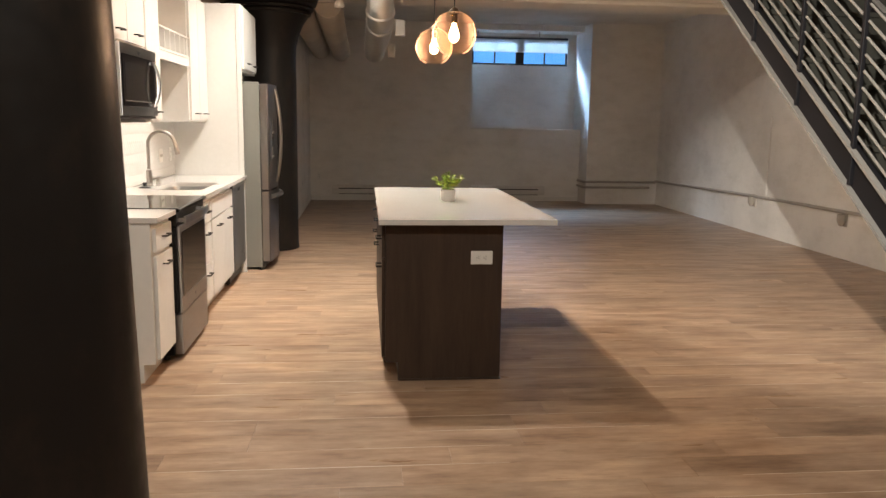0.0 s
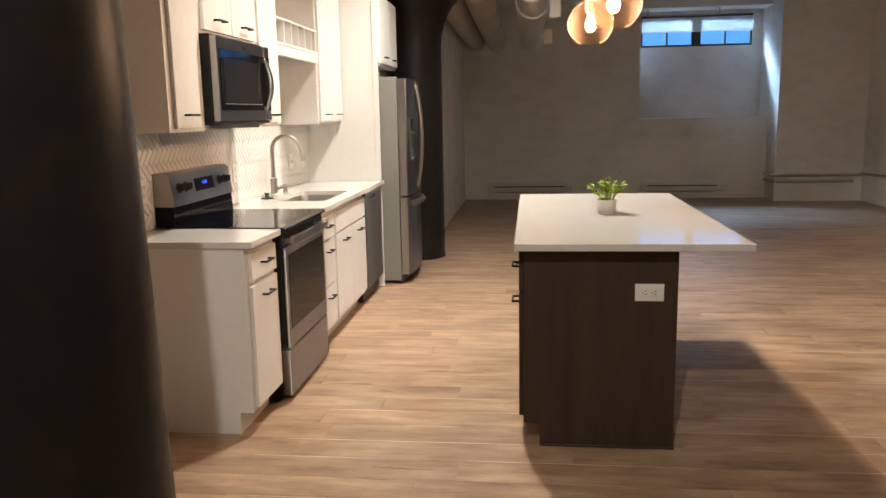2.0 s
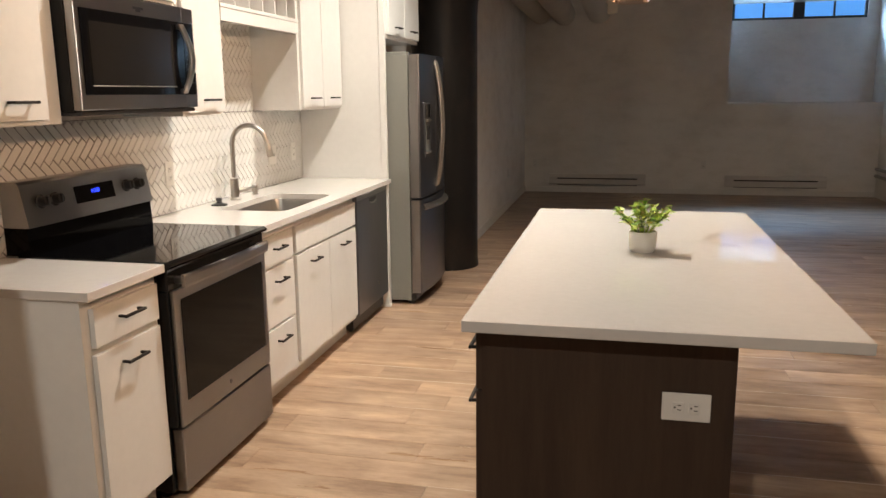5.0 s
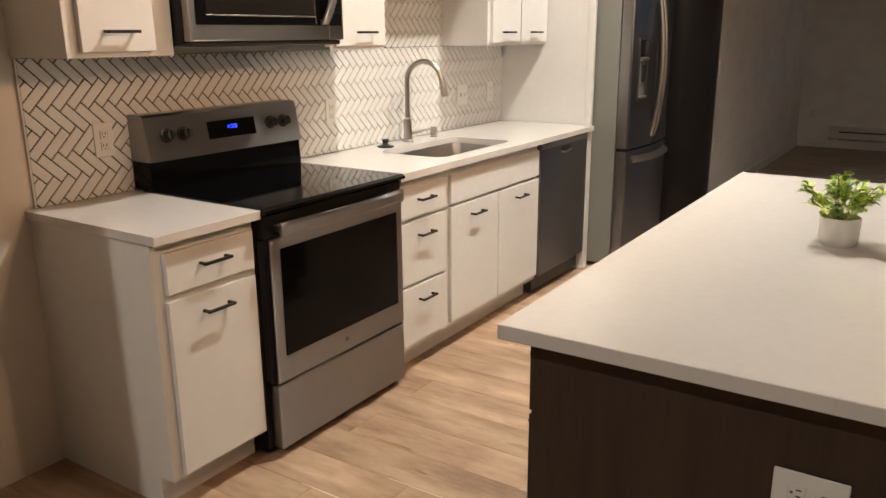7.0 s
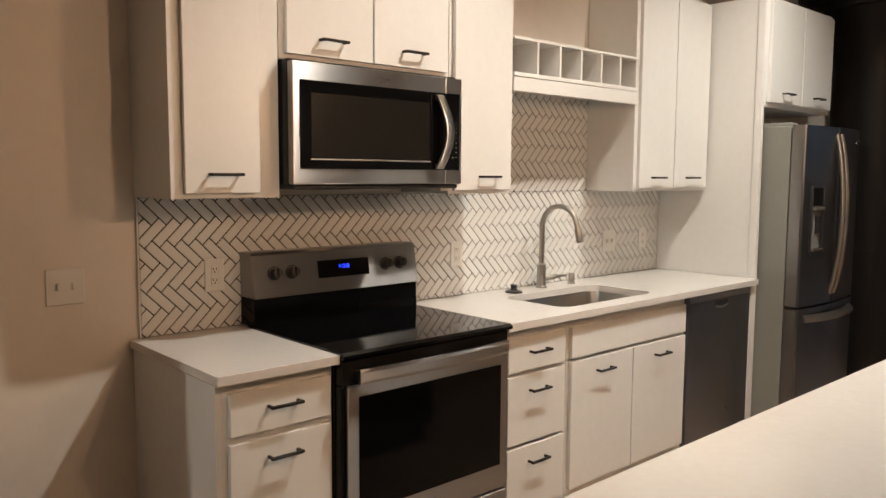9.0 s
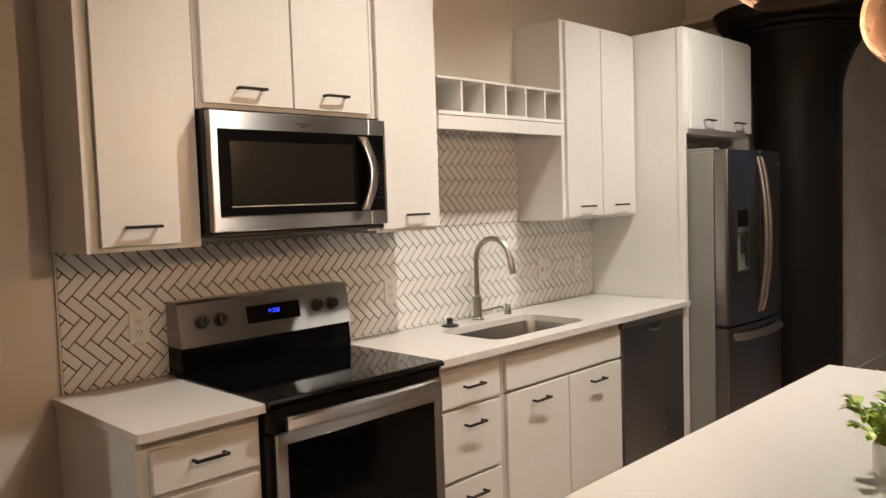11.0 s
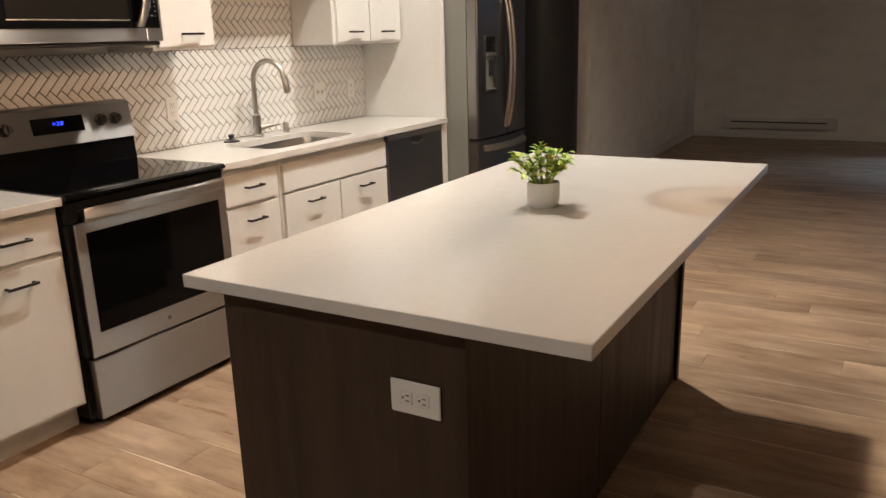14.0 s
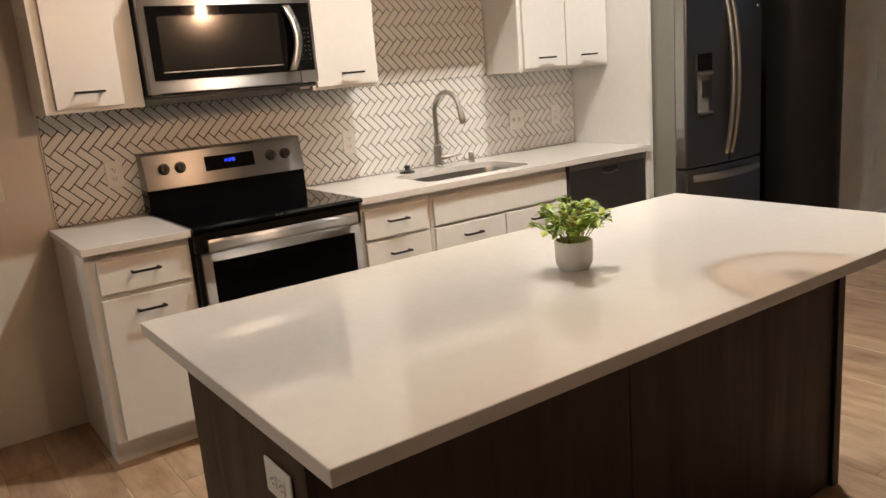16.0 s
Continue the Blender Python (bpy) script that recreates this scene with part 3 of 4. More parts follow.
plate("wall_outlet", (1.9, NORTH, 0.43), "y", 0.074, 0.118, "upright", "white outlet low on the end wall")

# ---- kitchen run ----
FACE = -0.85          # front of the base cabinets' frames
DOOR = -0.83          # front of their doors
UFACE, UDOOR = -1.155, -1.135
TOP = 2.43

# black bar pull, shared by all doors: along y, standing out in +x
bm = boxes((0.024, 0.033, -0.056, 0.056, -0.0048, 0.0048), (0.0, 0.027, -0.054, -0.0445, -0.0045, 0.0045), (0.0, 0.027, 0.0445, 0.054, -0.0045, 0.0045), bevel=0.0015)
PULL = mesh_of("pull", bm, MAT["pull"])


def front(name, parent, x, y0, y1, z0, z1, pull_z=None, pull_y=None, label=""):
    d = part(name, boxes((x - 0.019, x, y0, y1, z0, z1), bevel=0.0025, seg=2), MAT["cabinet"], parent, label)
    if pull_z:
        placed("handle", PULL, (x, (y0 + y1) / 2 if pull_y is None else pull_y, pull_z), d, "black bar handle")
    return d


def base_unit(y0, y1, label, left_end=False, open_top=False):
    t = thing("base_cabinet", (-1.15, (y0 + y1) / 2, 0), label, "cabinet", "base cabinets")
    out = [(WEST + 0.002, 0.001), (-0.914, 0.001), (-0.914, 0.105), (FACE, 0.105), (FACE, 0.8735), (WEST + 0.002, 0.8735)]
    if left_end:
        part("side_panel", extruded(bmesh.new(), out, 1, y0 - 0.0005, y0 + 0.018), MAT["cabinet"], t)
        y0 += 0.018
    if open_top:
        part("body", boxes((WEST + 0.002, FACE, y0, y1, 0.105, 0.69), bevel=0.001), MAT["cabinet"], t)
        part("face_rail", boxes((FACE - 0.02, FACE, y0, y1, 0.6905, 0.8735), bevel=0.001), MAT["cabinet"], t)
    else:
        part("body", boxes((WEST + 0.002, FACE, y0, y1, 0.105, 0.8735), bevel=0.001), MAT["cabinet"], t)
    part("toe_kick", boxes((WEST + 0.002, -0.918, y0, y1, 0.001, 0.105)), MAT["cabinet"], t)
    return t


c = base_unit(4.806, 5.198, "white base cabinet with one drawer and one door", True)
front("drawer", c, DOOR, 4.842, 5.182, 0.712, 0.840, 0.785)
front("door", c, DOOR, 4.839, 5.182, 0.122, 0.690, 0.632)
c = base_unit(5.975, 6.362, "white base cabinet with three drawers")
front("drawer", c, DOOR, 5.994, 6.338, 0.700, 0.838, 0.775)
front("drawer", c, DOOR, 5.994, 6.338, 0.410, 0.685, 0.620)
front("drawer", c, DOOR, 5.994, 6.338, 0.138, 0.396, 0.330)
c = base_unit(6.364, 7.284, "white sink base cabinet with false front and two doors", False, True)
front("false_front", c, DOOR, 6.382, 7.270, 0.702, 0.838)
front("door", c, DOOR, 6.382, 6.822, 0.135, 0.688, 0.628)
front("door", c, DOOR, 6.830, 7.270, 0.135, 0.688, 0.628)
c = thing("end_panel", (-1.15, 7.95, 0), "white end panel beside the dishwasher", "cabinet")
part("panel", boxes((WEST + 0.002, DOOR + 0.004, 7.926, 7.964, 0.001, 0.8735), bevel=0.0015), MAT["cabinet"], c)
part("foot", boxes((-0.85, -0.82, 7.924, 7.970, 0.001, 0.02), bevel=0.002), MAT["cabinet"], c)

# worktops
ctop = thing("worktop", (-1.15, 5.0, 0.8735), "white quartz worktop on the end cabinet", "worktop")
part("slab", boxes((WEST + 0.001, -0.806, 4.793, 5.2005, 0.8745, 0.9045), bevel=0.003, seg=2), MAT["quartz"], ctop)
ctop = thing("worktop", (-1.15, 6.9, 0.8735), "white quartz worktop with an undermount sink cutout", "worktop")
SX0, SX1, SY0, SY1 = -1.275, -0.9045, 6.42, 7.10
bm = bmesh.new()
hole = rounded(SX0, SX1, SY0, SY1, 0.06, 6)
for z, flip in ((0.9045, False), (0.8745, True)):
    inner = [bm.verts.new((x, y, z)) for x, y in hole]
    outer = [bm.verts.new(p) for p in ((-0.806, 7.966, z), (WEST + 0.001, 7.966, z), (WEST + 0.001, 5.9695, z), (-0.806, 5.9695, z))]
    n = len(inner) // 4
    for q in range(4):
        for i in range(n - 1):
            bm.faces.new((outer[q], inner[q * n + i + 1], inner[q * n + i]))
        bm.faces.new((outer[q], outer[(q + 1) % 4], inner[((q + 1) * n) % len(inner)], inner[q * n + n - 1]))
    if not flip:
        top_in, top_out = inner, outer
    else:
        for a, b in ((top_in, inner), (top_out, outer)):
            for i in range(len(a)):
                j = (i + 1) % len(a)
                bm.faces.new((a[i], a[j], b[j], b[i]))
bmesh.ops.recalc_face_normals(bm, faces=bm.faces)
part("slab", bm, MAT["quartz"], ctop)

# sink bowl
sink = thing("sink", (-1.1, 6.76, 0.70), "undermount stainless steel single-bowl sink", "sink")
bm = bmesh.new()
rings = []
for off, z in ((-0.012, 0.874), (0.004, 0.874), (0.008, 0.86), (0.014, 0.73), (0.05, 0.705)):
    rings.append([bm.verts.new((x, y, z)) for x, y in rounded(SX0 + off, SX1 - off, SY0 + off, SY1 - off, 0.06, 6)])
for a, b in zip(rings, rings[1:]):
    for i in range(len(a)):
        j = (i + 1) % len(a)
        bm.faces.new((a[i], b[i], b[j], a[j]))
bm.faces.new(rings[-1])
part("bowl", bm, MAT["sink"], sink, "", True)
part("drain", turned(bmesh.new(), (-1.1, 6.76, 0.7055), [(0.0, 0.002), (0.03, 0.001), (0.042, 0.004), (0.045, 0.0)], 24), MAT["nickel"], sink, "round steel drain", True)

# faucet: tall gooseneck with pull-down head
FX, FY = -1.372, 6.81
fau = thing("faucet", (FX, FY, 0.9045), "brushed nickel gooseneck pull-down kitchen faucet", "faucet")
part("base", turned(bmesh.new(), (FX, FY, 0.9045), [(0.0, 0.0), (0.030, 0.0), (0.030, 0.006), (0.024, 0.012), (0.0235, 0.115), (0.017, 0.120), (0.0, 0.120)], 24), MAT["nickel"], fau, "", True)
neck = [(FX, FY, 1.03), (FX, FY, 1.22)]
for i in range(1, 13):
    a = radians(180 - 180 * i / 12 * 0.92)
    neck.append((FX + 0.095 + 0.095 * math.cos(a), FY + 0.03 * i / 12, 1.22 + 0.095 * math.sin(a)))
end = Vector(neck[-1])
part("neck", tube(bmesh.new(), neck + [tuple(end + Vector((0.008, 0.002, -0.03)))], 0.0135, 14), MAT["nickel"], fau, "", True)
part("spray_head", tube(bmesh.new(), [end + Vector((0.008, 0.002, -0.028)), end + Vector((0.010, 0.003, -0.035)), end + Vector((0.022, 0.006, -0.095)), end + Vector((0.024, 0.006, -0.102))], [0.0145, 0.017, 0.019, 0.016], 16), MAT["nickel"], fau, "", True)
part("lever", tube(bmesh.new(), [(FX + 0.02, FY + 0.01, 0.955), (FX + 0.045, FY + 0.03, 0.958), (FX + 0.06, FY + 0.075, 0.962), (FX + 0.065, FY + 0.115, 0.963)], [0.016, 0.012, 0.007, 0.006], 12), MAT["nickel"], fau, "", True)
dis = thing("soap_dispenser", (-1.365, 7.04, 0.9045), "small brushed nickel deck cap beside the faucet", "soap dispenser")
part("base", turned(bmesh.new(), (-1.365, 7.04, 0.9045), [(0.0, 0.0), (0.022, 0.0), (0.022, 0.006), (0.017, 0.010), (0.017, 0.052), (0.014, 0.056), (0.0, 0.056)], 20), MAT["nickel"], dis, "", True)
btn = thing("sink_stopper", (-1.345, 6.578, 0.9045), "black rubber sink stopper lying on the worktop", "stopper")
part("flange", turned(bmesh.new(), (-1.345, 6.578, 0.9045), [(0.0, 0.0), (0.042, 0.0), (0.043, 0.006), (0.020, 0.014), (0.0, 0.014)], 24), MAT["plastic"], btn, "", True)
part("knob", turned(bmesh.new(), (-1.345, 6.578, 0.9185), [(0.017, 0.0), (0.013, 0.008), (0.018, 0.020), (0.014, 0.026), (0.0, 0.027)], 20), MAT["plastic"], btn, "", True)


# ---- upper cabinets ----
def upper(y0, y1, z0, label):
    t = thing("wall_cabinet", (-1.3, (y0 + y1) / 2, z0), label, "cabinet", "wall cabinets")
    part("body", boxes((WEST + 0.002, UFACE, y0, y1, z0, TOP), bevel=0.0015), MAT["cabinet"], t)
    return t


c = upper(4.822, 5.200, 1.385, "tall white wall cabinet with a single flat door")
front("door", c, UDOOR, 4.862, 5.118, 1.402, TOP - 0.015, 1.462)
c = upper(5.203, 5.969, 1.848, "white two-door wall cabinet above the microwave")
front("door", c, UDOOR, 5.224, 5.580, 1.866, TOP - 0.015, 1.922)
front("door", c, UDOOR, 5.588, 5.950, 1.866, TOP - 0.015, 1.922)
c = upper(5.972, 6.335, 1.388, "tall narrow white wall cabinet beside the microwave")
front("door", c, UDOOR, 5.990, 6.322, 1.402, TOP - 0.015, 1.458, 6.178)
c = upper(7.262, 7.970, 1.385, "tall white two-door wall cabinet against the fridge panel")
front("door", c, UDOOR, 7.288, 7.610, 1.400, TOP - 0.015, 1.456)
front("door", c, UDOOR, 7.618, 7.955, 1.400, TOP - 0.015, 1.456)

cub = thing("cubby_shelf", (-1.3, 6.79, 1.83), "white open shelf of six small cubbies over the sink", "shelf")
part("rail", boxes((UFACE - 0.02, UDOOR - 0.004, 6.337, 7.260, 1.826, 1.888), bevel=0.002), MAT["cabinet"], cub)
part("shelf", boxes((WEST + 0.002, UDOOR - 0.002, 6.337, 7.260, 1.890, 1.908), bevel=0.0015), MAT["cabinet"], cub)
part("top", boxes((WEST + 0.002, UDOOR - 0.002, 6.337, 7.260, 2.046, 2.058), bevel=0.0015), MAT["cabinet"], cub)
for i in range(1, 6):
    y = 6.337 + 0.923 * i / 6
    part("divider", boxes((WEST + 0.002, UDOOR - 0.004, y - 0.006, y + 0.006, 1.908, 2.046)), MAT["cabinet"], cub)

# fridge surround: tall panel and the cabinet above
pan = thing("fridge_panel", (-1.14, 7.985, 0), "tall white panel beside the refrigerator", "panel")
part("panel", boxes((WEST + 0.002, -0.874, 7.974, 7.998, 0.001, TOP), bevel=0.0015), MAT["cabinet"], pan)
part("face_strip", boxes((-0.873, -0.832, 7.969, 7.998, 0.001, TOP), bevel=0.002), MAT["cabinet"], pan)
c = thing("wall_cabinet", (-1.14, 8.41, 1.845), "deep white two-door cabinet over the refrigerator", "cabinet", "wall cabinets")
part("body", boxes((WEST + 0.002, -0.832, 7.999, 8.835, 1.842, TOP), bevel=0.0015), MAT["cabinet"], c)
front("door", c, -0.812, 8.020, 8.412, 1.868, TOP - 0.02, 1.922)
front("door", c, -0.812, 8.420, 8.818, 1.868, TOP - 0.02, 1.922)

# ---- range ----
RY0, RY1 = 5.2025, 5.9675
rng = thing("range", (-1.12, 5.585, 0), "freestanding stainless electric range with black glass cooktop", "stove")
part("body", boxes((-1.445, -0.845, RY0, RY1, 0.03, 0.885), bevel=0.003), MAT["black"], rng, "black enamelled sides")
for x in (-1.40, -0.90):
    for y in (RY0 + 0.04, RY1 - 0.04):
        part("foot", turned(bmesh.new(), (x, y, 0.0), [(0.0, 0.0), (0.02, 0.0), (0.018, 0.03), (0.0, 0.031)], 10), MAT["plastic"], rng)
part("cooktop", extruded(bmesh.new(), [(-1.40, 0.885), (-0.80, 0.885), (-0.786, 0.892), (-0.786, 0.902), (-0.80, 0.910), (-1.40, 0.910)], 1, RY0 - 0.001, RY1 + 0.001), MAT["glass_black"], rng, "glossy black glass top")
part("front_strip", boxes((-0.846, -0.806, RY0 + 0.004, RY1 - 0.004, 0.800, 0.884), bevel=0.004), MAT["black"], rng)
door = part("oven_door", boxes((-0.812, -0.795, RY0 + 0.020, RY1 - 0.014, 0.286, 0.800), bevel=0.005, seg=2), MAT["steel"], rng, "stainless oven door")
part("liner", boxes((-0.845, -0.8125, RY0 + 0.004, RY1 - 0.004, 0.288, 0.798), bevel=0.003), MAT["black"], door, "black door body")
part("window", boxes((-0.797, -0.793, RY0 + 0.062, RY1 - 0.052, 0.378, 0.762), bevel=0.0015), MAT["glass_oven"], door, "dark oven window")
part("badge", tube(bmesh.new(), [(-0.796, 5.585, 0.332), (-0.793, 5.585, 0.332)], 0.009, 20), MAT["steel_dark"], door, "small round dark badge")
bar = [(-0.768 + 0.016 * math.sin(math.pi * i / 12), RY0 + 0.045 + (RY1 - RY0 - 0.09) * i / 12, 0.833) for i in range(13)]
bm = bmesh.new()
rows = [[bm.verts.new((x + dx, y, z + dz)) for dx, dz in ((-0.007, -0.024), (0.003, -0.024), (0.007, -0.014), (0.007, 0.014), (0.003, 0.024), (-0.007, 0.024))] for x, y, z in bar]
for a, b in zip(rows, rows[1:]):
    for k in range(6):
        bm.faces.new((a[k], a[(k + 1) % 6], b[(k + 1) % 6], b[k]))
bm.faces.new(rows[0][::-1])
bm.faces.new(rows[-1])
bmesh.ops.recalc_face_normals(bm, faces=bm.faces)
part("handle", bm, MAT["steel"], door, "wide curved stainless handle")
for y in (RY0 + 0.06, RY1 - 0.06):
    part("handle_post", boxes((-0.81, -0.766, y - 0.012, y + 0.012, 0.822, 0.846), bevel=0.003), MAT["steel"], door)
part("drawer", boxes((-0.845, -0.797, RY0 + 0.018, RY1 - 0.012, 0.035, 0.277), bevel=0.006, seg=2), MAT["steel"], rng, "stainless storage drawer")
part("riser", extruded(bmesh.new(), [(-1.448, 0.910), (-1.345, 0.910), (-1.352, 1.012), (-1.448, 1.012)], 1, RY0, RY1), MAT["glass_oven"], rng)
bm = bmesh.new()
extruded(bm, [(-1.448, 1.013), (-1.338, 1.013), (-1.366, 1.168), (-1.378, 1.178), (-1.448, 1.178)], 1, RY0 - 0.001, RY1 + 0.001)
guard = part("backguard", bm, MAT["steel"], rng, "stainless control panel")


def on_guard(z):
    return -1.338 - 0.028 * (z - 1.013) / 0.155


out = [(on_guard(z) + d, z) for z, d in ((1.066, 0.0), (1.066, 0.0025), (1.132, 0.0025), (1.132, 0.0))]
part("display", extruded(bmesh.new(), out, 1, 5.478, 5.718), MAT["glass_black"], guard, "black display window")
for y0, z0, w, h in ((5.590, 1.098, 0.010, 0.003), (5.590, 1.110, 0.010, 0.003), (5.599, 1.099, 0.003, 0.013), (5.575, 1.099, 0.003, 0.013), (5.580, 1.104, 0.008, 0.003), (5.610, 1.098, 0.009, 0.003), (5.610, 1.110, 0.009, 0.003), (5.609, 1.099, 0.003, 0.013), (5.618, 1.099, 0.003, 0.013)):
    x = on_guard(z0)
    part("digit", boxes((x + 0.001, x + 0.0034, y0, y0 + w, z0, z0 + h)), MAT["digits"], guard, "glowing blue clock digit stroke")
for y in (5.288, 5.362, 5.802, 5.876):
    k = part("knob", tube(bmesh.new(), [(on_guard(1.10), y, 1.10), (on_guard(1.10) + 0.006, y, 1.101), (on_guard(1.10) + 0.008, y, 1.101), (on_guard(1.10) + 0.032, y, 1.106)], [0.026, 0.026, 0.021, 0.018], 20), MAT["plastic"], guard, "black control knob", True)
    part("grip", boxes((on_guard(1.10) + 0.025, on_guard(1.10) + 0.040, y - 0.004, y + 0.004, 1.090, 1.122), bevel=0.002), MAT["plastic"], k)

# ---- microwave over the range ----
MY0, MY1, MX = 5.207, 5.968, -1.075
mw = thing("microwave", (-1.27, 5.587, 1.42), "stainless over-the-range microwave with black glass door", "microwave")
part("body", boxes((WEST + 0.002, MX - 0.035, MY0 + 0.001, MY1 - 0.001, 1.425, 1.846), bevel=0.003), MAT["black"], mw)
dr = part("door", boxes((MX - 0.034, MX, MY0, 5.880, 1.430, 1.836), bevel=0.004, seg=2), MAT["steel"], mw, "brushed stainless door")
part("glass", boxes((MX - 0.002, MX + 0.003, MY0 + 0.026, 5.8795, 1.483, 1.776), bevel=0.001), MAT["glass_black"], dr, "black door glass")
part("inner_window", boxes((MX + 0.003, MX + 0.0038, 5.275, 5.800, 1.520, 1.735), bevel=0.0003), MAT["mesh_glass"], dr, "slightly paler screened window")
part("window_lip", boxes((MX + 0.003, MX + 0.0055, 5.272, 5.803, 1.512, 1.517), bevel=0.001), MAT["nickel"], dr, "pale lower lip of the window")
part("control_panel", boxes((MX - 0.034, MX, 5.882, MY1, 1.430, 1.836), bevel=0.004, seg=2), MAT["steel"], mw)
cp = part("keypad", boxes((MX - 0.002, MX + 0.003, 5.8825, MY1 - 0.014, 1.483, 1.776), bevel=0.001), MAT["glass_black"], mw, "black touch keypad")
for i in range(8):
    for j in range(3):
        if i in (3, 6) and j == 1:
            continue
        y, z = 5.896 + 0.019 * j, 1.664 - 0.019 * i
        part("key_mark", boxes((MX + 0.003, MX + 0.0035, y, y + 0.006, z, z + 0.003)), MAT["fridge_side"], cp, "grey key legend")
bm = bmesh.new()
rows = []
for i in range(15):
    u = i / 14
    z = 1.486 + 0.280 * u
    x = MX + 0.018 + 0.028 * math.sin(math.pi * u)
    y = 5.838 + 0.030 * math.sin(math.pi * u)
    rows.append([bm.verts.new((x + a, y + b, z)) for a, b in ((-0.005, -0.020), (0.003, -0.018), (0.006, -0.009), (0.006, 0.009), (0.003, 0.018), (-0.005, 0.020))])
for a, b in zip(rows, rows[1:]):
    for k in range(6):
        bm.faces.new((a[k], a[(k + 1) % 6], b[(k + 1) % 6], b[k]))
bm.faces.new(rows[0])
bm.faces.new(rows[-1])
for z in (1.488, 1.746):
    box(bm, MX, MX + 0.022, 5.828, 5.850, z, z + 0.018)
bmesh.ops.recalc_face_normals(bm, faces=bm.faces)
part("handle", bm, MAT["steel"], dr, "bowed stainless handle", True)
part("badge", boxes((MX, MX + 0.001, 5.545, 5.610, 1.799, 1.808), (MX, MX + 0.001, 5.562, 5.592, 1.790, 1.799)), MAT["steel_dark"], dr, "small embossed badge")
part("vent_lip", boxes((-1.35, MX - 0.01, MY0 + 0.01, MY1 - 0.01, 1.412, 1.428), bevel=0.004), MAT["plastic"], mw, "dark underside grille")
part("lamp_lens", boxes((-1.16, -1.10, 5.88, 5.93, 1.402, 1.414), bevel=0.003), MAT["white_plastic"], mw, "small white lamp lens")

# ---- dishwasher ----
dw = thing("dishwasher", (-1.15, 7.605, 0), "dark stainless dishwasher with pocket handle", "dishwasher")
part("body", boxes((WEST + 0.01, -0.872, 7.288, 7.924, 0.02, 0.870)), MAT["plastic"], dw)
d = part("door", boxes((-0.871, -0.828, 7.292, 7.920, 0.118, 0.866), bevel=0.005, seg=2), MAT["steel_dark"], dw, "dark stainless door")
part("control_strip", boxes((-0.8285, -0.8255, 7.296, 7.916, 0.836, 0.863), bevel=0.001), MAT["steel"], d, "brighter steel control strip")
part("pocket", boxes((-0.829, -0.8265, 7.545, 7.675, 0.795, 0.826), bevel=0.001), MAT["plastic"], d, "recessed pocket handle")
part("lip", tube(bmesh.new(), [(-0.825, 7.548 + 0.0155 * i, 0.800 - 0.010 * math.sin(math.pi * i / 8)) for i in range(9)], 0.005, 8), MAT["steel"], d, "steel grip lip", True)
part("badge", tube(bmesh.new(), [(-0.829, 7.70, 0.235), (-0.8265, 7.70, 0.235)], 0.010, 18), MAT["logo"], d, "small round badge")
part("toe_plate", boxes((-0.90, -0.885, 7.29, 7.922, 0.01, 0.112)), MAT["plastic"], dw)

# ---- refrigerator ----
F0, F1 = 8.018, 8.755
fr = thing("refrigerator", (-1.05, 8.41, 0), "dark stainless french-door refrigerator with grey sides", "refrigerator")
part("body", boxes((-1.42, -0.689, F0, F1, 0.03, 1.735), bevel=0.004), MAT["fridge_side"], fr, "grey painted cabinet sides")
part("hinge_cover", boxes((-0.86, -0.70, F0 + 0.02, F0 + 0.10, 1.735, 1.755), bevel=0.004), MAT["fridge_side"], fr)
part("hinge_cover", boxes((-0.86, -0.70, F1 - 0.10, F1 - 0.02, 1.735, 1.755), bevel=0.004), MAT["fridge_side"], fr)
part("grille", boxes((-0.70, -0.655, F0 + 0.01, F1 - 0.01, 0.03, 0.075), bevel=0.003), MAT["plastic"], fr)
for y in (F0 + 0.06, F1 - 0.06):
    part("foot", turned(bmesh.new(), (-0.70, y, 0.0), [(0.0, 0.0), (0.025, 0.0), (0.025, 0.03), (0.0, 0.031)], 12), MAT["plastic"], fr)
FM = (F0 + F1) / 2


def fridge_door(name, y0, y1, z0, z1, label):
    """A slab whose front bows out a little."""
    out = [(-0.682, y0 + 0.002), (-0.618, y0)]
    for i in range(9):
        y = y0 + (y1 - y0) * i / 8
        u = (y - F0) / (F1 - F0)
        out.append((-0.609 + 0.026 * math.sin(math.pi * u), min(max(y, y0 + 0.006), y1 - 0.006)))
    out += [(-0.618, y1), (-0.682, y1 - 0.002)]
    b = bmesh.new()
    lo = [b.verts.new((x, y, z0)) for x, y in out]
    hi = [b.verts.new((x, y, z1)) for x, y in out]
    b.faces.new(lo[::-1])
    b.faces.new(hi)
    for i in range(len(out)):
        j = (i + 1) % len(out)
        b.faces.new((lo[i], lo[j], hi[j], hi[i]))
    bmesh.ops.recalc_face_normals(b, faces=b.faces)
    return part(name, b, MAT["steel_dark"], fr, label, True)


left = fridge_door("door", F0, FM - 0.002, 0.765, 1.738, "dark stainless fresh-food door with dispenser")
right = fridge_door("door", FM + 0.002, F1, 0.765, 1.738, "dark stainless fresh-food door")
drawer = fridge_door("freezer_drawer", F0, F1, 0.085, 0.752, "dark stainless freezer drawer")
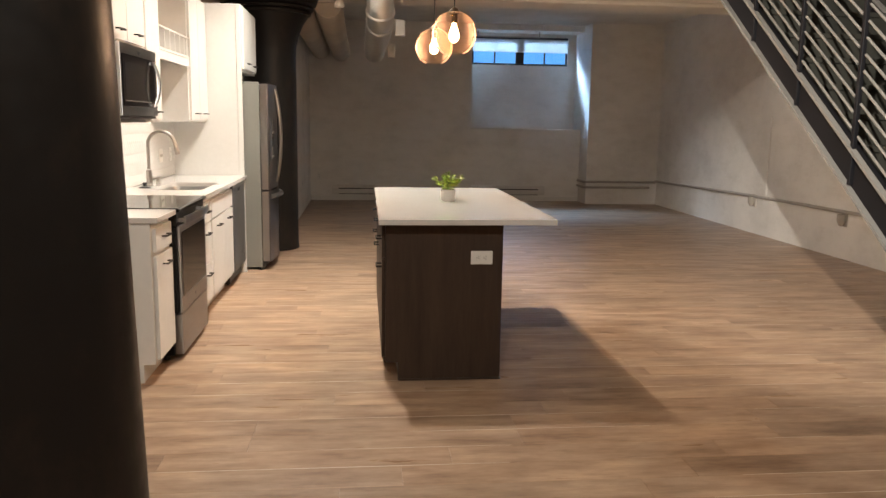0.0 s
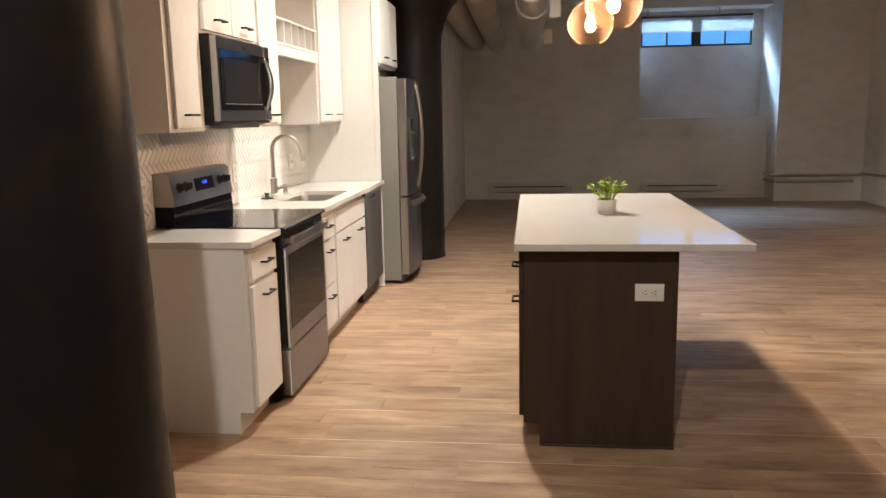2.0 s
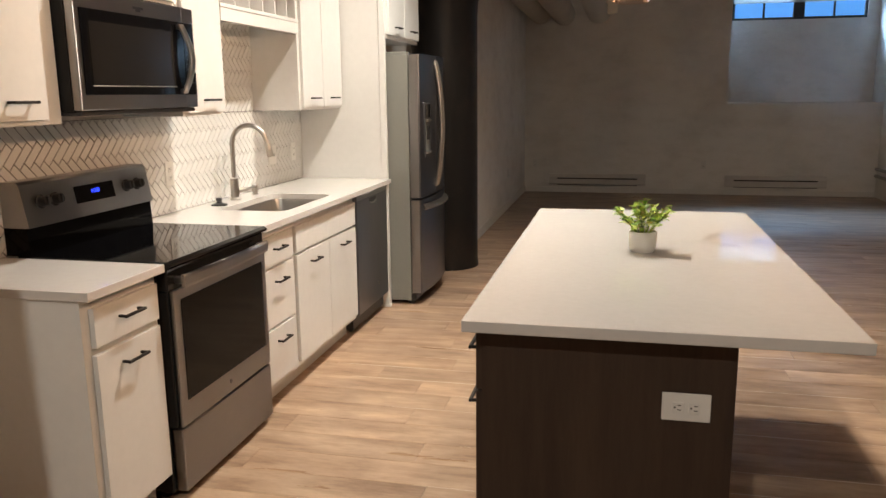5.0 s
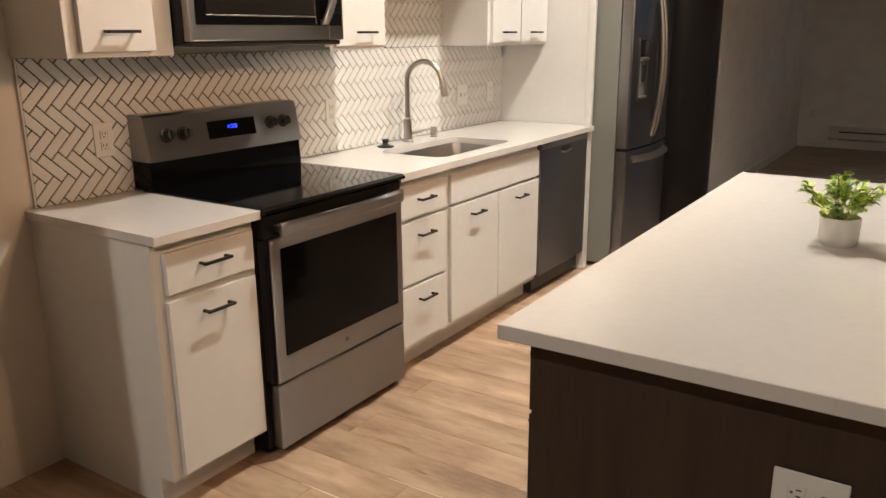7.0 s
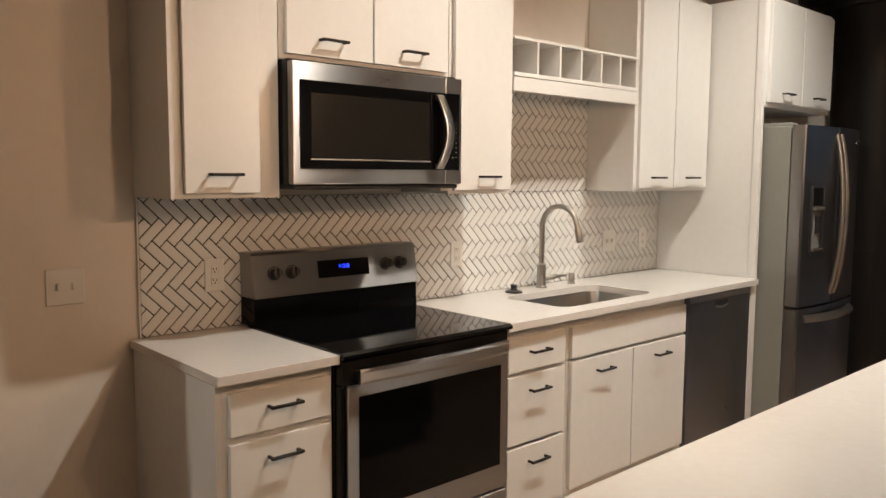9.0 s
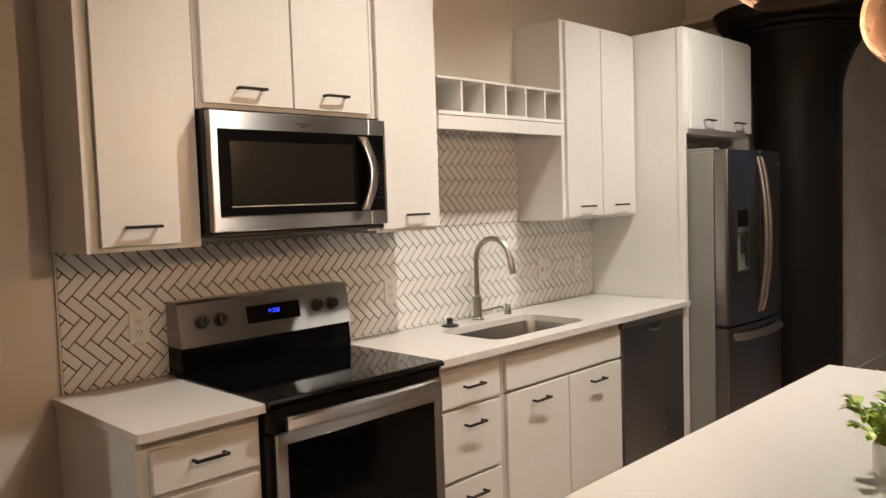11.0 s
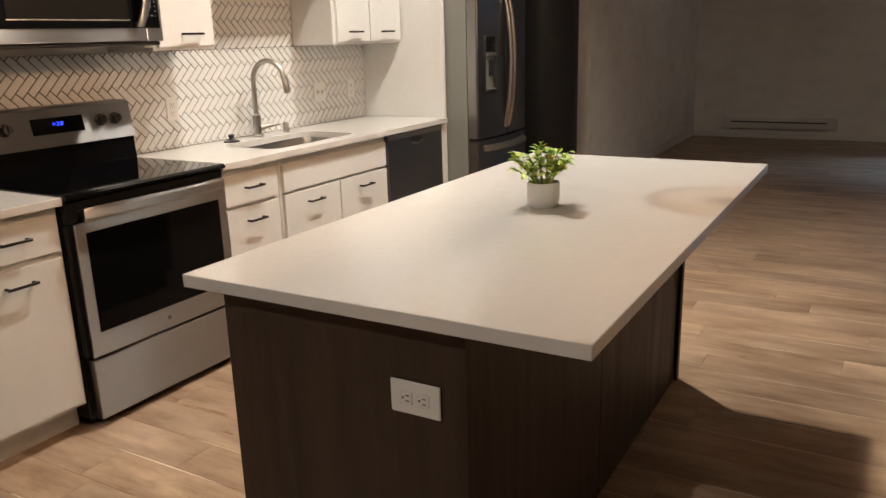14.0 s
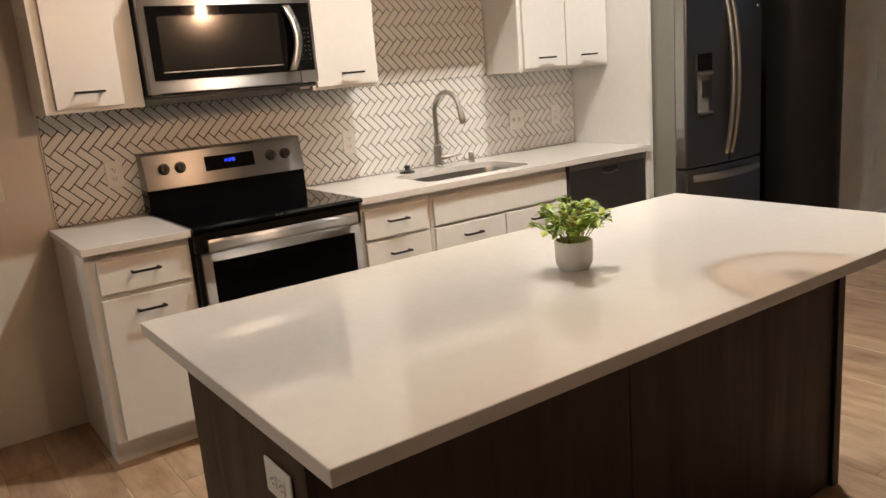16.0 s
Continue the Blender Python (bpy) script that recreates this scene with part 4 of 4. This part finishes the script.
# the side edges of the doors are bare brushed steel
for name, p, z0, z1 in (("edge_trim", left, 0.768, 1.735), ("edge_trim", drawer, 0.088, 0.749)):
    part(name, boxes((-0.680, -0.620, F0 - 0.0025, F0 - 0.0005, z0, z1)), MAT["steel"], p, "bright steel door edge")
DX, DY0, DY1 = -0.591, 8.088, 8.240
disp = part("dispenser", boxes((DX - 0.012, DX, DY0 + 0.008, DY1 - 0.008, 1.06, 1.41), bevel=0.004), MAT["fridge_side"], left, "water and ice dispenser niche")
part("dispenser_rim", boxes((DX - 0.004, DX + 0.005, DY0, DY1, 1.045, 1.062), (DX - 0.012, DX + 0.005, DY0, DY0 + 0.008, 1.062, 1.418), (DX - 0.004, DX + 0.005, DY1 - 0.008, DY1, 1.062, 1.418), (DX - 0.004, DX + 0.005, DY0 + 0.008, DY1 - 0.008, 1.408, 1.418), bevel=0.002), MAT["steel_dark"], left, "dark steel dispenser rim")
part("dispenser_panel", boxes((DX - 0.004, DX + 0.004, DY0 + 0.01, DY1 - 0.01, 1.31, 1.405), bevel=0.002), MAT["glass_black"], left)
part("dispenser_lip", boxes((DX - 0.004, DX + 0.018, DY0 + 0.016, DY1 - 0.016, 1.285, 1.302), bevel=0.004), MAT["nickel"], left)
part("dispenser_lever", boxes((DX - 0.004, DX + 0.010, DY0 + 0.05, DY1 - 0.05, 1.16, 1.26), bevel=0.004), MAT["plastic"], left)
part("dispenser_tray", boxes((DX - 0.004, DX + 0.016, DY0 + 0.012, DY1 - 0.012, 1.066, 1.078), bevel=0.003), MAT["nickel"], left)
for y, p in ((FM - 0.026, left), (FM + 0.026, right)):
    pts = []
    for i in range(17):
        u = i / 16
        pts.append((-0.586 + 0.050 * math.sin(math.pi * u) ** 0.75, y, 0.815 + 0.885 * u))
    part("handle", tube(bmesh.new(), pts, 0.0145, 12), MAT["nickel"], p, "long bowed steel handle", True)
pts = [(-0.604 + 0.058 * math.sin(math.pi * i / 14) ** 0.6, F0 + 0.05 + (F1 - F0 - 0.10) * i / 14, 0.700) for i in range(15)]
part("handle", tube(bmesh.new(), pts, 0.016, 12, 1.5), MAT["nickel"], drawer, "bowed steel drawer handle", True)
part("badge", tube(bmesh.new(), [(-0.606, F1 - 0.06, 1.66), (-0.598, F1 - 0.06, 1.66)], 0.011, 18), MAT["logo"], right, "small round badge")

# ---- island ----
IX0, IX1, IY0, IY1 = 0.346, 1.308, 4.700, 6.686
isl = thing("kitchen_island", (0.70, 5.70, 0), "dark woodgrain kitchen island cabinet", "island")
out = [(0.455, 0.001), (1.026, 0.001), (1.026, 0.881), (0.385, 0.881), (0.385, 0.105), (0.455, 0.105)]
part("end_panel", extruded(bmesh.new(), out, 1, 4.780, 4.800), MAT["walnut"], isl)
part("end_panel", extruded(bmesh.new(), out, 1, 6.600, 6.620), MAT["walnut"], isl)
part("body", boxes((0.386, 1.000, 4.801, 6.599, 0.106, 0.880)), MAT["walnut"], isl)
part("toe_kick", boxes((0.457, 1.000, 4.801, 6.599, 0.001, 0.106)), MAT["walnut"], isl)
for y0, y1 in ((4.8005, 5.640), (5.643, 6.5995)):
    part("back_panel", boxes((1.001, 1.020, y0, y1, 0.001, 0.880), bevel=0.0015), MAT["walnut"], isl)
part("corner_strip", boxes((1.0265, 1.034, 6.590, 6.628, 0.001, 0.880), bevel=0.002), MAT["walnut"], isl)
part("floor_strip", boxes((0.455, 1.028, 4.770, 4.7795, 0.001, 0.012), bevel=0.002), MAT["walnut"], isl)
ISO = Matrix.Rotation(math.pi, 4, "Z")
for i in range(3):
    y0, y1 = 4.806 + 0.599 * i, 5.399 + 0.599 * i
    for name, z0, z1, hz in (("drawer", 0.690, 0.868, 0.785), ("door", 0.128, 0.682, 0.628)):
        dd = part(name, boxes((0.365, 0.384, y0, y1, z0, z1), bevel=0.002), MAT["walnut"], isl)
        h = placed("handle", PULL, (0.365, (y0 + y1) / 2 if i else y0 + 0.12, hz), dd, "black bar handle", (0, 0, math.pi))
it = thing("island_worktop", ((IX0 + IX1) / 2, (IY0 + IY1) / 2, 0.881), "white quartz island worktop with a seating overhang", "worktop")
part("slab", boxes((IX0, IX1, IY0, IY1, 0.8815, 0.9115), bevel=0.0015), MAT["quartz"], it)

# ---- potted plant ----
PX, PY, PZ = 0.815, 5.675, 0.9115
pl = thing("potted_plant", (PX, PY, PZ), "small leafy green plant in a white ceramic pot on the island", "plant")
part("pot", turned(bmesh.new(), (PX, PY, PZ), [(0.0, 0.004), (0.030, 0.004), (0.032, 0.0), (0.038, 0.0), (0.041, 0.005), (0.0465, 0.014), (0.0485, 0.028), (0.0490, 0.072), (0.0480, 0.075), (0.0455, 0.075), (0.0445, 0.062), (0.0, 0.062)], 28), MAT["pot"], pl, "white ceramic pot", True)
part("soil", turned(bmesh.new(), (PX, PY, PZ + 0.0625), [(0.0, 0.006), (0.02, 0.005), (0.039, 0.0)], 20), MAT["soil"], pl)
rnd = random.Random(7)
stems, leaves, low = bmesh.new(), bmesh.new(), bmesh.new()


def leaf(bm, base, way, length, width, droop):
    way = way.normalized()
    side = way.cross(Vector((0, 0, 1)))
    side = side.normalized() if side.length > 1e-3 else Vector((1, 0, 0))
    up = side.cross(way)
    mid, edge_l, edge_r = [], [], []
    for u, w in ((0, 0.12), (0.3, 0.8), (0.6, 1.0), (0.85, 0.55), (1.0, 0.0)):
        c = base + way * length * u - Vector((0, 0, droop * length * u * u))
        mid.append(bm.verts.new(c))
        lift = up * width * w * 0.28
        edge_l.append(bm.verts.new(c + side * width * w + lift))
        edge_r.append(bm.verts.new(c - side * width * w + lift))
    for i in range(4):
        bm.faces.new((mid[i], mid[i + 1], edge_l[i + 1], edge_l[i]))
        bm.faces.new((mid[i], edge_r[i], edge_r[i + 1], mid[i + 1]))


for s in range(32):
    a = 2.4 * s + rnd.uniform(-0.3, 0.3)
    out = rnd.uniform(0.15, 1.0)
    root = Vector((PX + 0.026 * math.cos(a) * out, PY + 0.026 * math.sin(a) * out, PZ + 0.064))
    tip = root + Vector((0.078 * math.cos(a) * out, 0.078 * math.sin(a) * out, rnd.uniform(0.06, 0.132) * (1.12 - 0.40 * out)))
    tube(stems, [root, root.lerp(tip, 0.5) + Vector((0, 0, 0.008)), tip], 0.0011, 5)
    for k in range(rnd.randint(9, 13)):
        u = rnd.uniform(0.35, 1.0)
        p = root.lerp(tip, u) + Vector((0, 0, 0.008 * (1 - abs(2 * u - 1))))
        b = a + rnd.uniform(-1.7, 1.7)
        way = Vector((math.cos(b), math.sin(b), rnd.uniform(-0.1, 1.0)))
        leaf(leaves if u > 0.5 else low, p, way, rnd.uniform(0.020, 0.034), rnd.uniform(0.0065, 0.0105), rnd.uniform(0.0, 0.4))
part("stems", stems, MAT["leaf"], pl)
ob = part("foliage", leaves, MAT["leaf"], pl, "many small light green leaves")
ob2 = part("foliage", low, MAT["leaf"], pl, "darker leaves near the pot")

# ---- pendants ----
for i, (x, y, z) in enumerate(PENDANTS):
    p = thing("pendant_lamp", (x, y, z + 0.11), "amber glass globe pendant with a glowing filament bulb", "pendant lamp", "pendants over the island")
    prof = []
    for k in range(26):
        a = radians(12 + (150 - 12) * k / 25)
        prof.append((0.128 * math.sin(a), 0.128 * math.cos(a)))
    ob = part("globe", turned(bmesh.new(), (x, y, z), prof, 48), MAT["amber"], p, "amber glass globe open below", True)
    part("cap", turned(bmesh.new(), (x, y, z), [(0.0, 0.150), (0.012, 0.148), (0.030, 0.128), (0.034, 0.116), (0.030, 0.112), (0.0, 0.112)], 24), MAT["brass"], p, "dark bronze cap", True)
    part("socket", turned(bmesh.new(), (x, y, z), [(0.0, 0.112), (0.019, 0.112), (0.019, 0.062), (0.0, 0.060)], 20), MAT["brass"], p, "", True)
    part("bulb", turned(bmesh.new(), (x, y, z - 0.012), [(0.0, 0.070), (0.013, 0.070), (0.016, 0.050), (0.028, 0.018), (0.031, 0.0), (0.026, -0.020), (0.013, -0.033), (0.0, -0.036)], 20), MAT["bulb"], p, "glowing filament bulb", True)
    part("cord", tube(bmesh.new(), [(x, y, z + 0.148), (x, y, CEIL - 0.02)], 0.004, 8), MAT["plastic"], p)
    part("canopy", turned(bmesh.new(), (x, y, CEIL - 0.025), [(0.0, 0.0), (0.05, 0.002), (0.058, 0.02), (0.058, 0.025), (0.0, 0.025)], 24), MAT["brass"], p, "", True)

# ---- stair ----
SL = math.tan(radians(36))
ST_X0, ST_X1, ST_Y0 = 3.0, 4.0, 3.34
st = thing("staircase", (3.5, 4.0, 0), "black steel open stair with grey barred railing", "staircase")
Y_TOP = ST_Y0 + 3.35 / SL
for x in (ST_X0, ST_X1):
    dz = 0.31
    out = [(ST_Y0 - 0.095, 0.001), (Y_TOP, 3.42), (Y_TOP, 3.35 + dz - 0.1), (Y_TOP - 0.3, 3.35 + dz - 0.3 * SL), (ST_Y0 + 0.12, dz + 0.12 * SL), (ST_Y0 - 0.32, 0.001)]
    part("stringer", extruded(bmesh.new(), out, 0, x - 0.02, x + 0.02), MAT["stringer"], st, "black steel stringer")
    for dz0 in (0.07, 0.285):
        bm = bmesh.new()
        extruded(bm, [(ST_Y0, dz0 + 0.002), (Y_TOP - 0.3, dz0 + 0.002 + (Y_TOP - 0.3 - ST_Y0) * SL), (Y_TOP - 0.3, dz0 + 0.024 + (Y_TOP - 0.3 - ST_Y0) * SL), (ST_Y0, dz0 + 0.024)], 0, x - 0.055, x - 0.0205)
        part("flange", bm, MAT["light_bar"], st, "grey steel flange")
tread = None
for i in range(17):
    y = ST_Y0 - 0.10 + 0.25 * i
    z = 0.205 + 0.181 * i
    bm = boxes((ST_X0 + 0.021, ST_X1 - 0.021, y, y + 0.28, z, z + 0.035), bevel=0.003)
    part("tread", bm, MAT["stair_plate"], st)
    part("riser", boxes((ST_X0 + 0.021, ST_X1 - 0.021, y + 0.262, y + 0.270, z + 0.0355, z + 0.1805)), MAT["stair_plate"], st)
out = [(ST_Y0 + 0.1, 0.1 * SL + 0.31), (Y_TOP - 0.3, 0.31 + (Y_TOP - 0.3 - ST_Y0) * SL), (Y_TOP - 0.3, 1.30 + (Y_TOP - 0.3 - ST_Y0) * SL), (ST_Y0 + 0.1, 0.1 * SL + 1.30)]
part("guard_panel", extruded(bmesh.new(), out, 0, ST_X1 - 0.015, ST_X1 + 0.015), MAT["stair_plate"], st, "dark closed guard on the far side")
for x in (ST_X0 - 0.03,):
    for i in range(7):
        y = ST_Y0 + 0.15 + 0.62 * i
        z = 0.30 + (y - ST_Y0) * SL
        part("post", boxes((x - 0.012, x + 0.014, y - 0.013, y + 0.013, z - 0.2, z + 0.95), bevel=0.003), MAT["stringer"], st)
        if i < 6:
            for k in range(9):
                h = 0.09 + 0.088 * k
                a = (x, y + 0.03, z + h + 0.03 * SL)
                b = (x, y + 0.59, z + h + 0.59 * SL)
                part("rail_bar", tube(bmesh.new(), [a, b], 0.0075, 8), MAT["light_bar"], st, "grey steel rail bar")
    y0, y1 = ST_Y0 + 0.12, ST_Y0 + 0.15 + 0.62 * 6
    part("handrail", tube(bmesh.new(), [(x, y0, 1.26 + (y0 - ST_Y0) * SL), (x, y1, 1.26 + (y1 - ST_Y0) * SL)], 0.024, 10), MAT["stringer"], st, "black steel handrail")

# ---- backsplash tiles ----
W, L, N = 0.0365, 0.1095, 3
JOINT = 0.0043
TX0, TX1 = WEST + 0.003, WEST + 0.0100
splash = structure("backsplash", boxes((WEST + 0.0002, TX0 + 0.003, 4.832, 7.972, 0.905, 1.383), (WEST + 0.0002, TX0 + 0.003, 6.337, 7.260, 1.383, 1.888)), MAT["grout"], "white herringbone tile backsplash with dark grout", "backsplash")


def clipped(poly, y0, y1, z0, z1):
    for axis, lim, keep in ((0, y0, 1), (0, y1, -1), (1, z0, 1), (1, z1, -1)):
        out = []
        for i, p in enumerate(poly):
            q = poly[(i + 1) % len(poly)]
            a, b = (p[axis] - lim) * keep, (q[axis] - lim) * keep
            if a >= 0:
                out.append(p)
            if a * b < 0:
                t = a / (a - b)
                out.append((p[0] + (q[0] - p[0]) * t, p[1] + (q[1] - p[1]) * t))
        poly = out
        if len(poly) < 3:
            return []
    return poly


def area_of(poly):
    return 0.5 * abs(sum(p[0] * q[1] - q[0] * p[1] for p, q in zip(poly, poly[1:] + poly[:1])))


def tile_mesh(poly):
    b = bmesh.new()
    cy, cz = sum(p[0] for p in poly) / len(poly), sum(p[1] for p in poly) / len(poly)
    lo = [b.verts.new((TX0, *p)) for p in poly]
    mid = [b.verts.new((TX1 - 0.0012, *p)) for p in poly]
    hi = []
    for p in poly:
        d = math.hypot(p[0] - cy, p[1] - cz) or 1
        hi.append(b.verts.new((TX1, p[0] - (p[0] - cy) / d * 0.0016, p[1] - (p[1] - cz) / d * 0.0016)))
    n = len(poly)
    for i in range(n):
        j = (i + 1) % n
        b.faces.new((lo[i], lo[j], mid[j], mid[i]))
        b.faces.new((mid[i], mid[j], hi[j], hi[i]))
    b.faces.new(hi)
    bmesh.ops.recalc_face_normals(b, faces=b.faces)
    return b


C45 = math.sqrt(0.5)
shared = {}
counted = 0
for fam in (0, 1):
    for i in range(-90, 160):
        for k in range(-14, 15):
            u, v = (i * W + 2 * L * k, i * W) if fam == 0 else (i * W, (i - 2 * N + 1) * W + 2 * L * k)
            du, dv = (L, W) if fam == 0 else (W, L)
            quad = [(u + JOINT / 2, v + JOINT / 2), (u + du - JOINT / 2, v + JOINT / 2), (u + du - JOINT / 2, v + dv - JOINT / 2), (u + JOINT / 2, v + dv - JOINT / 2)]
            quad = [(4.80 + (p + q) * C45, 0.90 + (q - p) * C45) for p, q in quad]
            cy, cz = sum(p[0] for p in quad) / 4, sum(p[1] for p in quad) / 4
            if not (4.7 < cy < 8.1 and 0.8 < cz < 2.0):
                continue
            for zone in ((4.834, 7.970, 0.9065, 1.382), (6.339, 7.258, 1.3835, 1.886)):
                poly = clipped(quad, *zone)
                if not poly or area_of(poly) < 1.5e-5:
                    continue
                whole = area_of(poly) > 0.999 * area_of(quad)
                if counted < 900:
                    counted += 1
                    if whole:
                        if fam not in shared:
                            shared[fam] = mesh_of("tile", tile_mesh([(p[0] - cy, p[1] - cz) for p in quad]), MAT["tile"])
                        ob = new("tile", shared[fam])
                        ob.location = (0, cy, cz)
                    else:
                        ob = new("tile", mesh_of("tile", tile_mesh(poly), MAT["tile"]))
                    ob.parent = splash
# thin metal edge at the free end of the tiles
structure("tile_edge", boxes((WEST + 0.0002, WEST + 0.012, 4.826, 4.8315, 0.905, 1.384)), MAT["heater"], "thin metal tile edge trim", "trim")

# ---- floor planks ----
PW, PL = 0.18, 1.22


def plank_verts(x0, x1, y0, y1):
    g, e = 0.0005, 0.0016
    return [(x0 + g, y0 + g, -0.0038), (x1 - g, y0 + g, -0.0038), (x1 - g, y1 - g, -0.0038), (x0 + g, y1 - g, -0.0038),
            (x0 + g, y0 + g, -0.0012), (x1 - g, y0 + g, -0.0012), (x1 - g, y1 - g, -0.0012), (x0 + g, y1 - g, -0.0012),
            (x0 + e, y0 + e, 0.0), (x1 - e, y0 + e, 0.0), (x1 - e, y1 - e, 0.0), (x0 + e, y1 - e, 0.0)]


PF = [(8, 9, 10, 11)] + [(a, (a + 1) % 4, (a + 1) % 4 + 4, a + 4) for a in range(4)] + [(a + 4, (a + 1) % 4 + 4, (a + 1) % 4 + 8, a + 8) for a in range(4)]
full = bpy.data.meshes.new("plank")
full.from_pydata(plank_verts(-PL / 2, PL / 2, -PW / 2, PW / 2), [], PF)
full.materials.append(MAT["plank"])
rnd = random.Random(11)
vs, fs = [], []
y = SOUTH
while y < NORTH + 0.5:
    y1 = y + PW
    x = WEST - rnd.uniform(0.0, PL)
    while x < EAST:
        a, b = max(x, WEST), min(x + PL, EAST)
        top = min(y1, NORTH)
        if b - a > 0.03 and top - y > 0.02:
            near = 2.2 < y < 7.9 and -1.46 < (a + b) / 2 < 4.2
            if near and b - a > PL - 0.001:
                ob = new("plank", full)
                ob.location = ((a + b) / 2, (y + y1) / 2, 0)
                ob.parent = FLOOR
            else:
                n = len(vs)
                vs += plank_verts(a, b, y, top)
                fs += [tuple(n + k for k in f) for f in PF]
        x += PL
    y = y1
me = bpy.data.meshes.new("planks")
me.from_pydata(vs, [], fs)
me.materials.append(MAT["planks"])
ob = new("planks", me)
ob.parent = FLOOR
tagged(ob, "oak-look floor planks", kind="stuff")

# pale strips painting the lamps' glints along some of the planks' long edges
rnd = random.Random(23)
vs, fs = [], []
rows_of = int((NORTH - SOUTH) / PW)
for k in range(300):
    row = rnd.randint(int((1.6 - SOUTH) / PW), int((9.0 - SOUTH) / PW))
    y = SOUTH + PW * row
    x, length = rnd.uniform(-0.8, 4.6), rnd.uniform(0.25, 1.1)
    w = rnd.uniform(0.0016, 0.0036)
    n = len(vs)
    vs += [(x, y - w * 0.4, 0.0003), (x + length * 0.5, y - w, 0.0005), (x + length, y - w * 0.3, 0.0003), (x + length, y + w * 0.3, 0.0003), (x + length * 0.5, y + w, 0.0005), (x, y + w * 0.4, 0.0003)]
    fs += [(n, n + 1, n + 4, n + 5), (n + 1, n + 2, n + 3, n + 4)]
me = bpy.data.meshes.new("plank_lips")
me.from_pydata(vs, [], fs)
me.materials.append(MAT["edge_glint"])
ob = new("plank_lips", me)
ob.parent = FLOOR
tagged(ob, "pale painted glints along plank edges", kind="stuff")
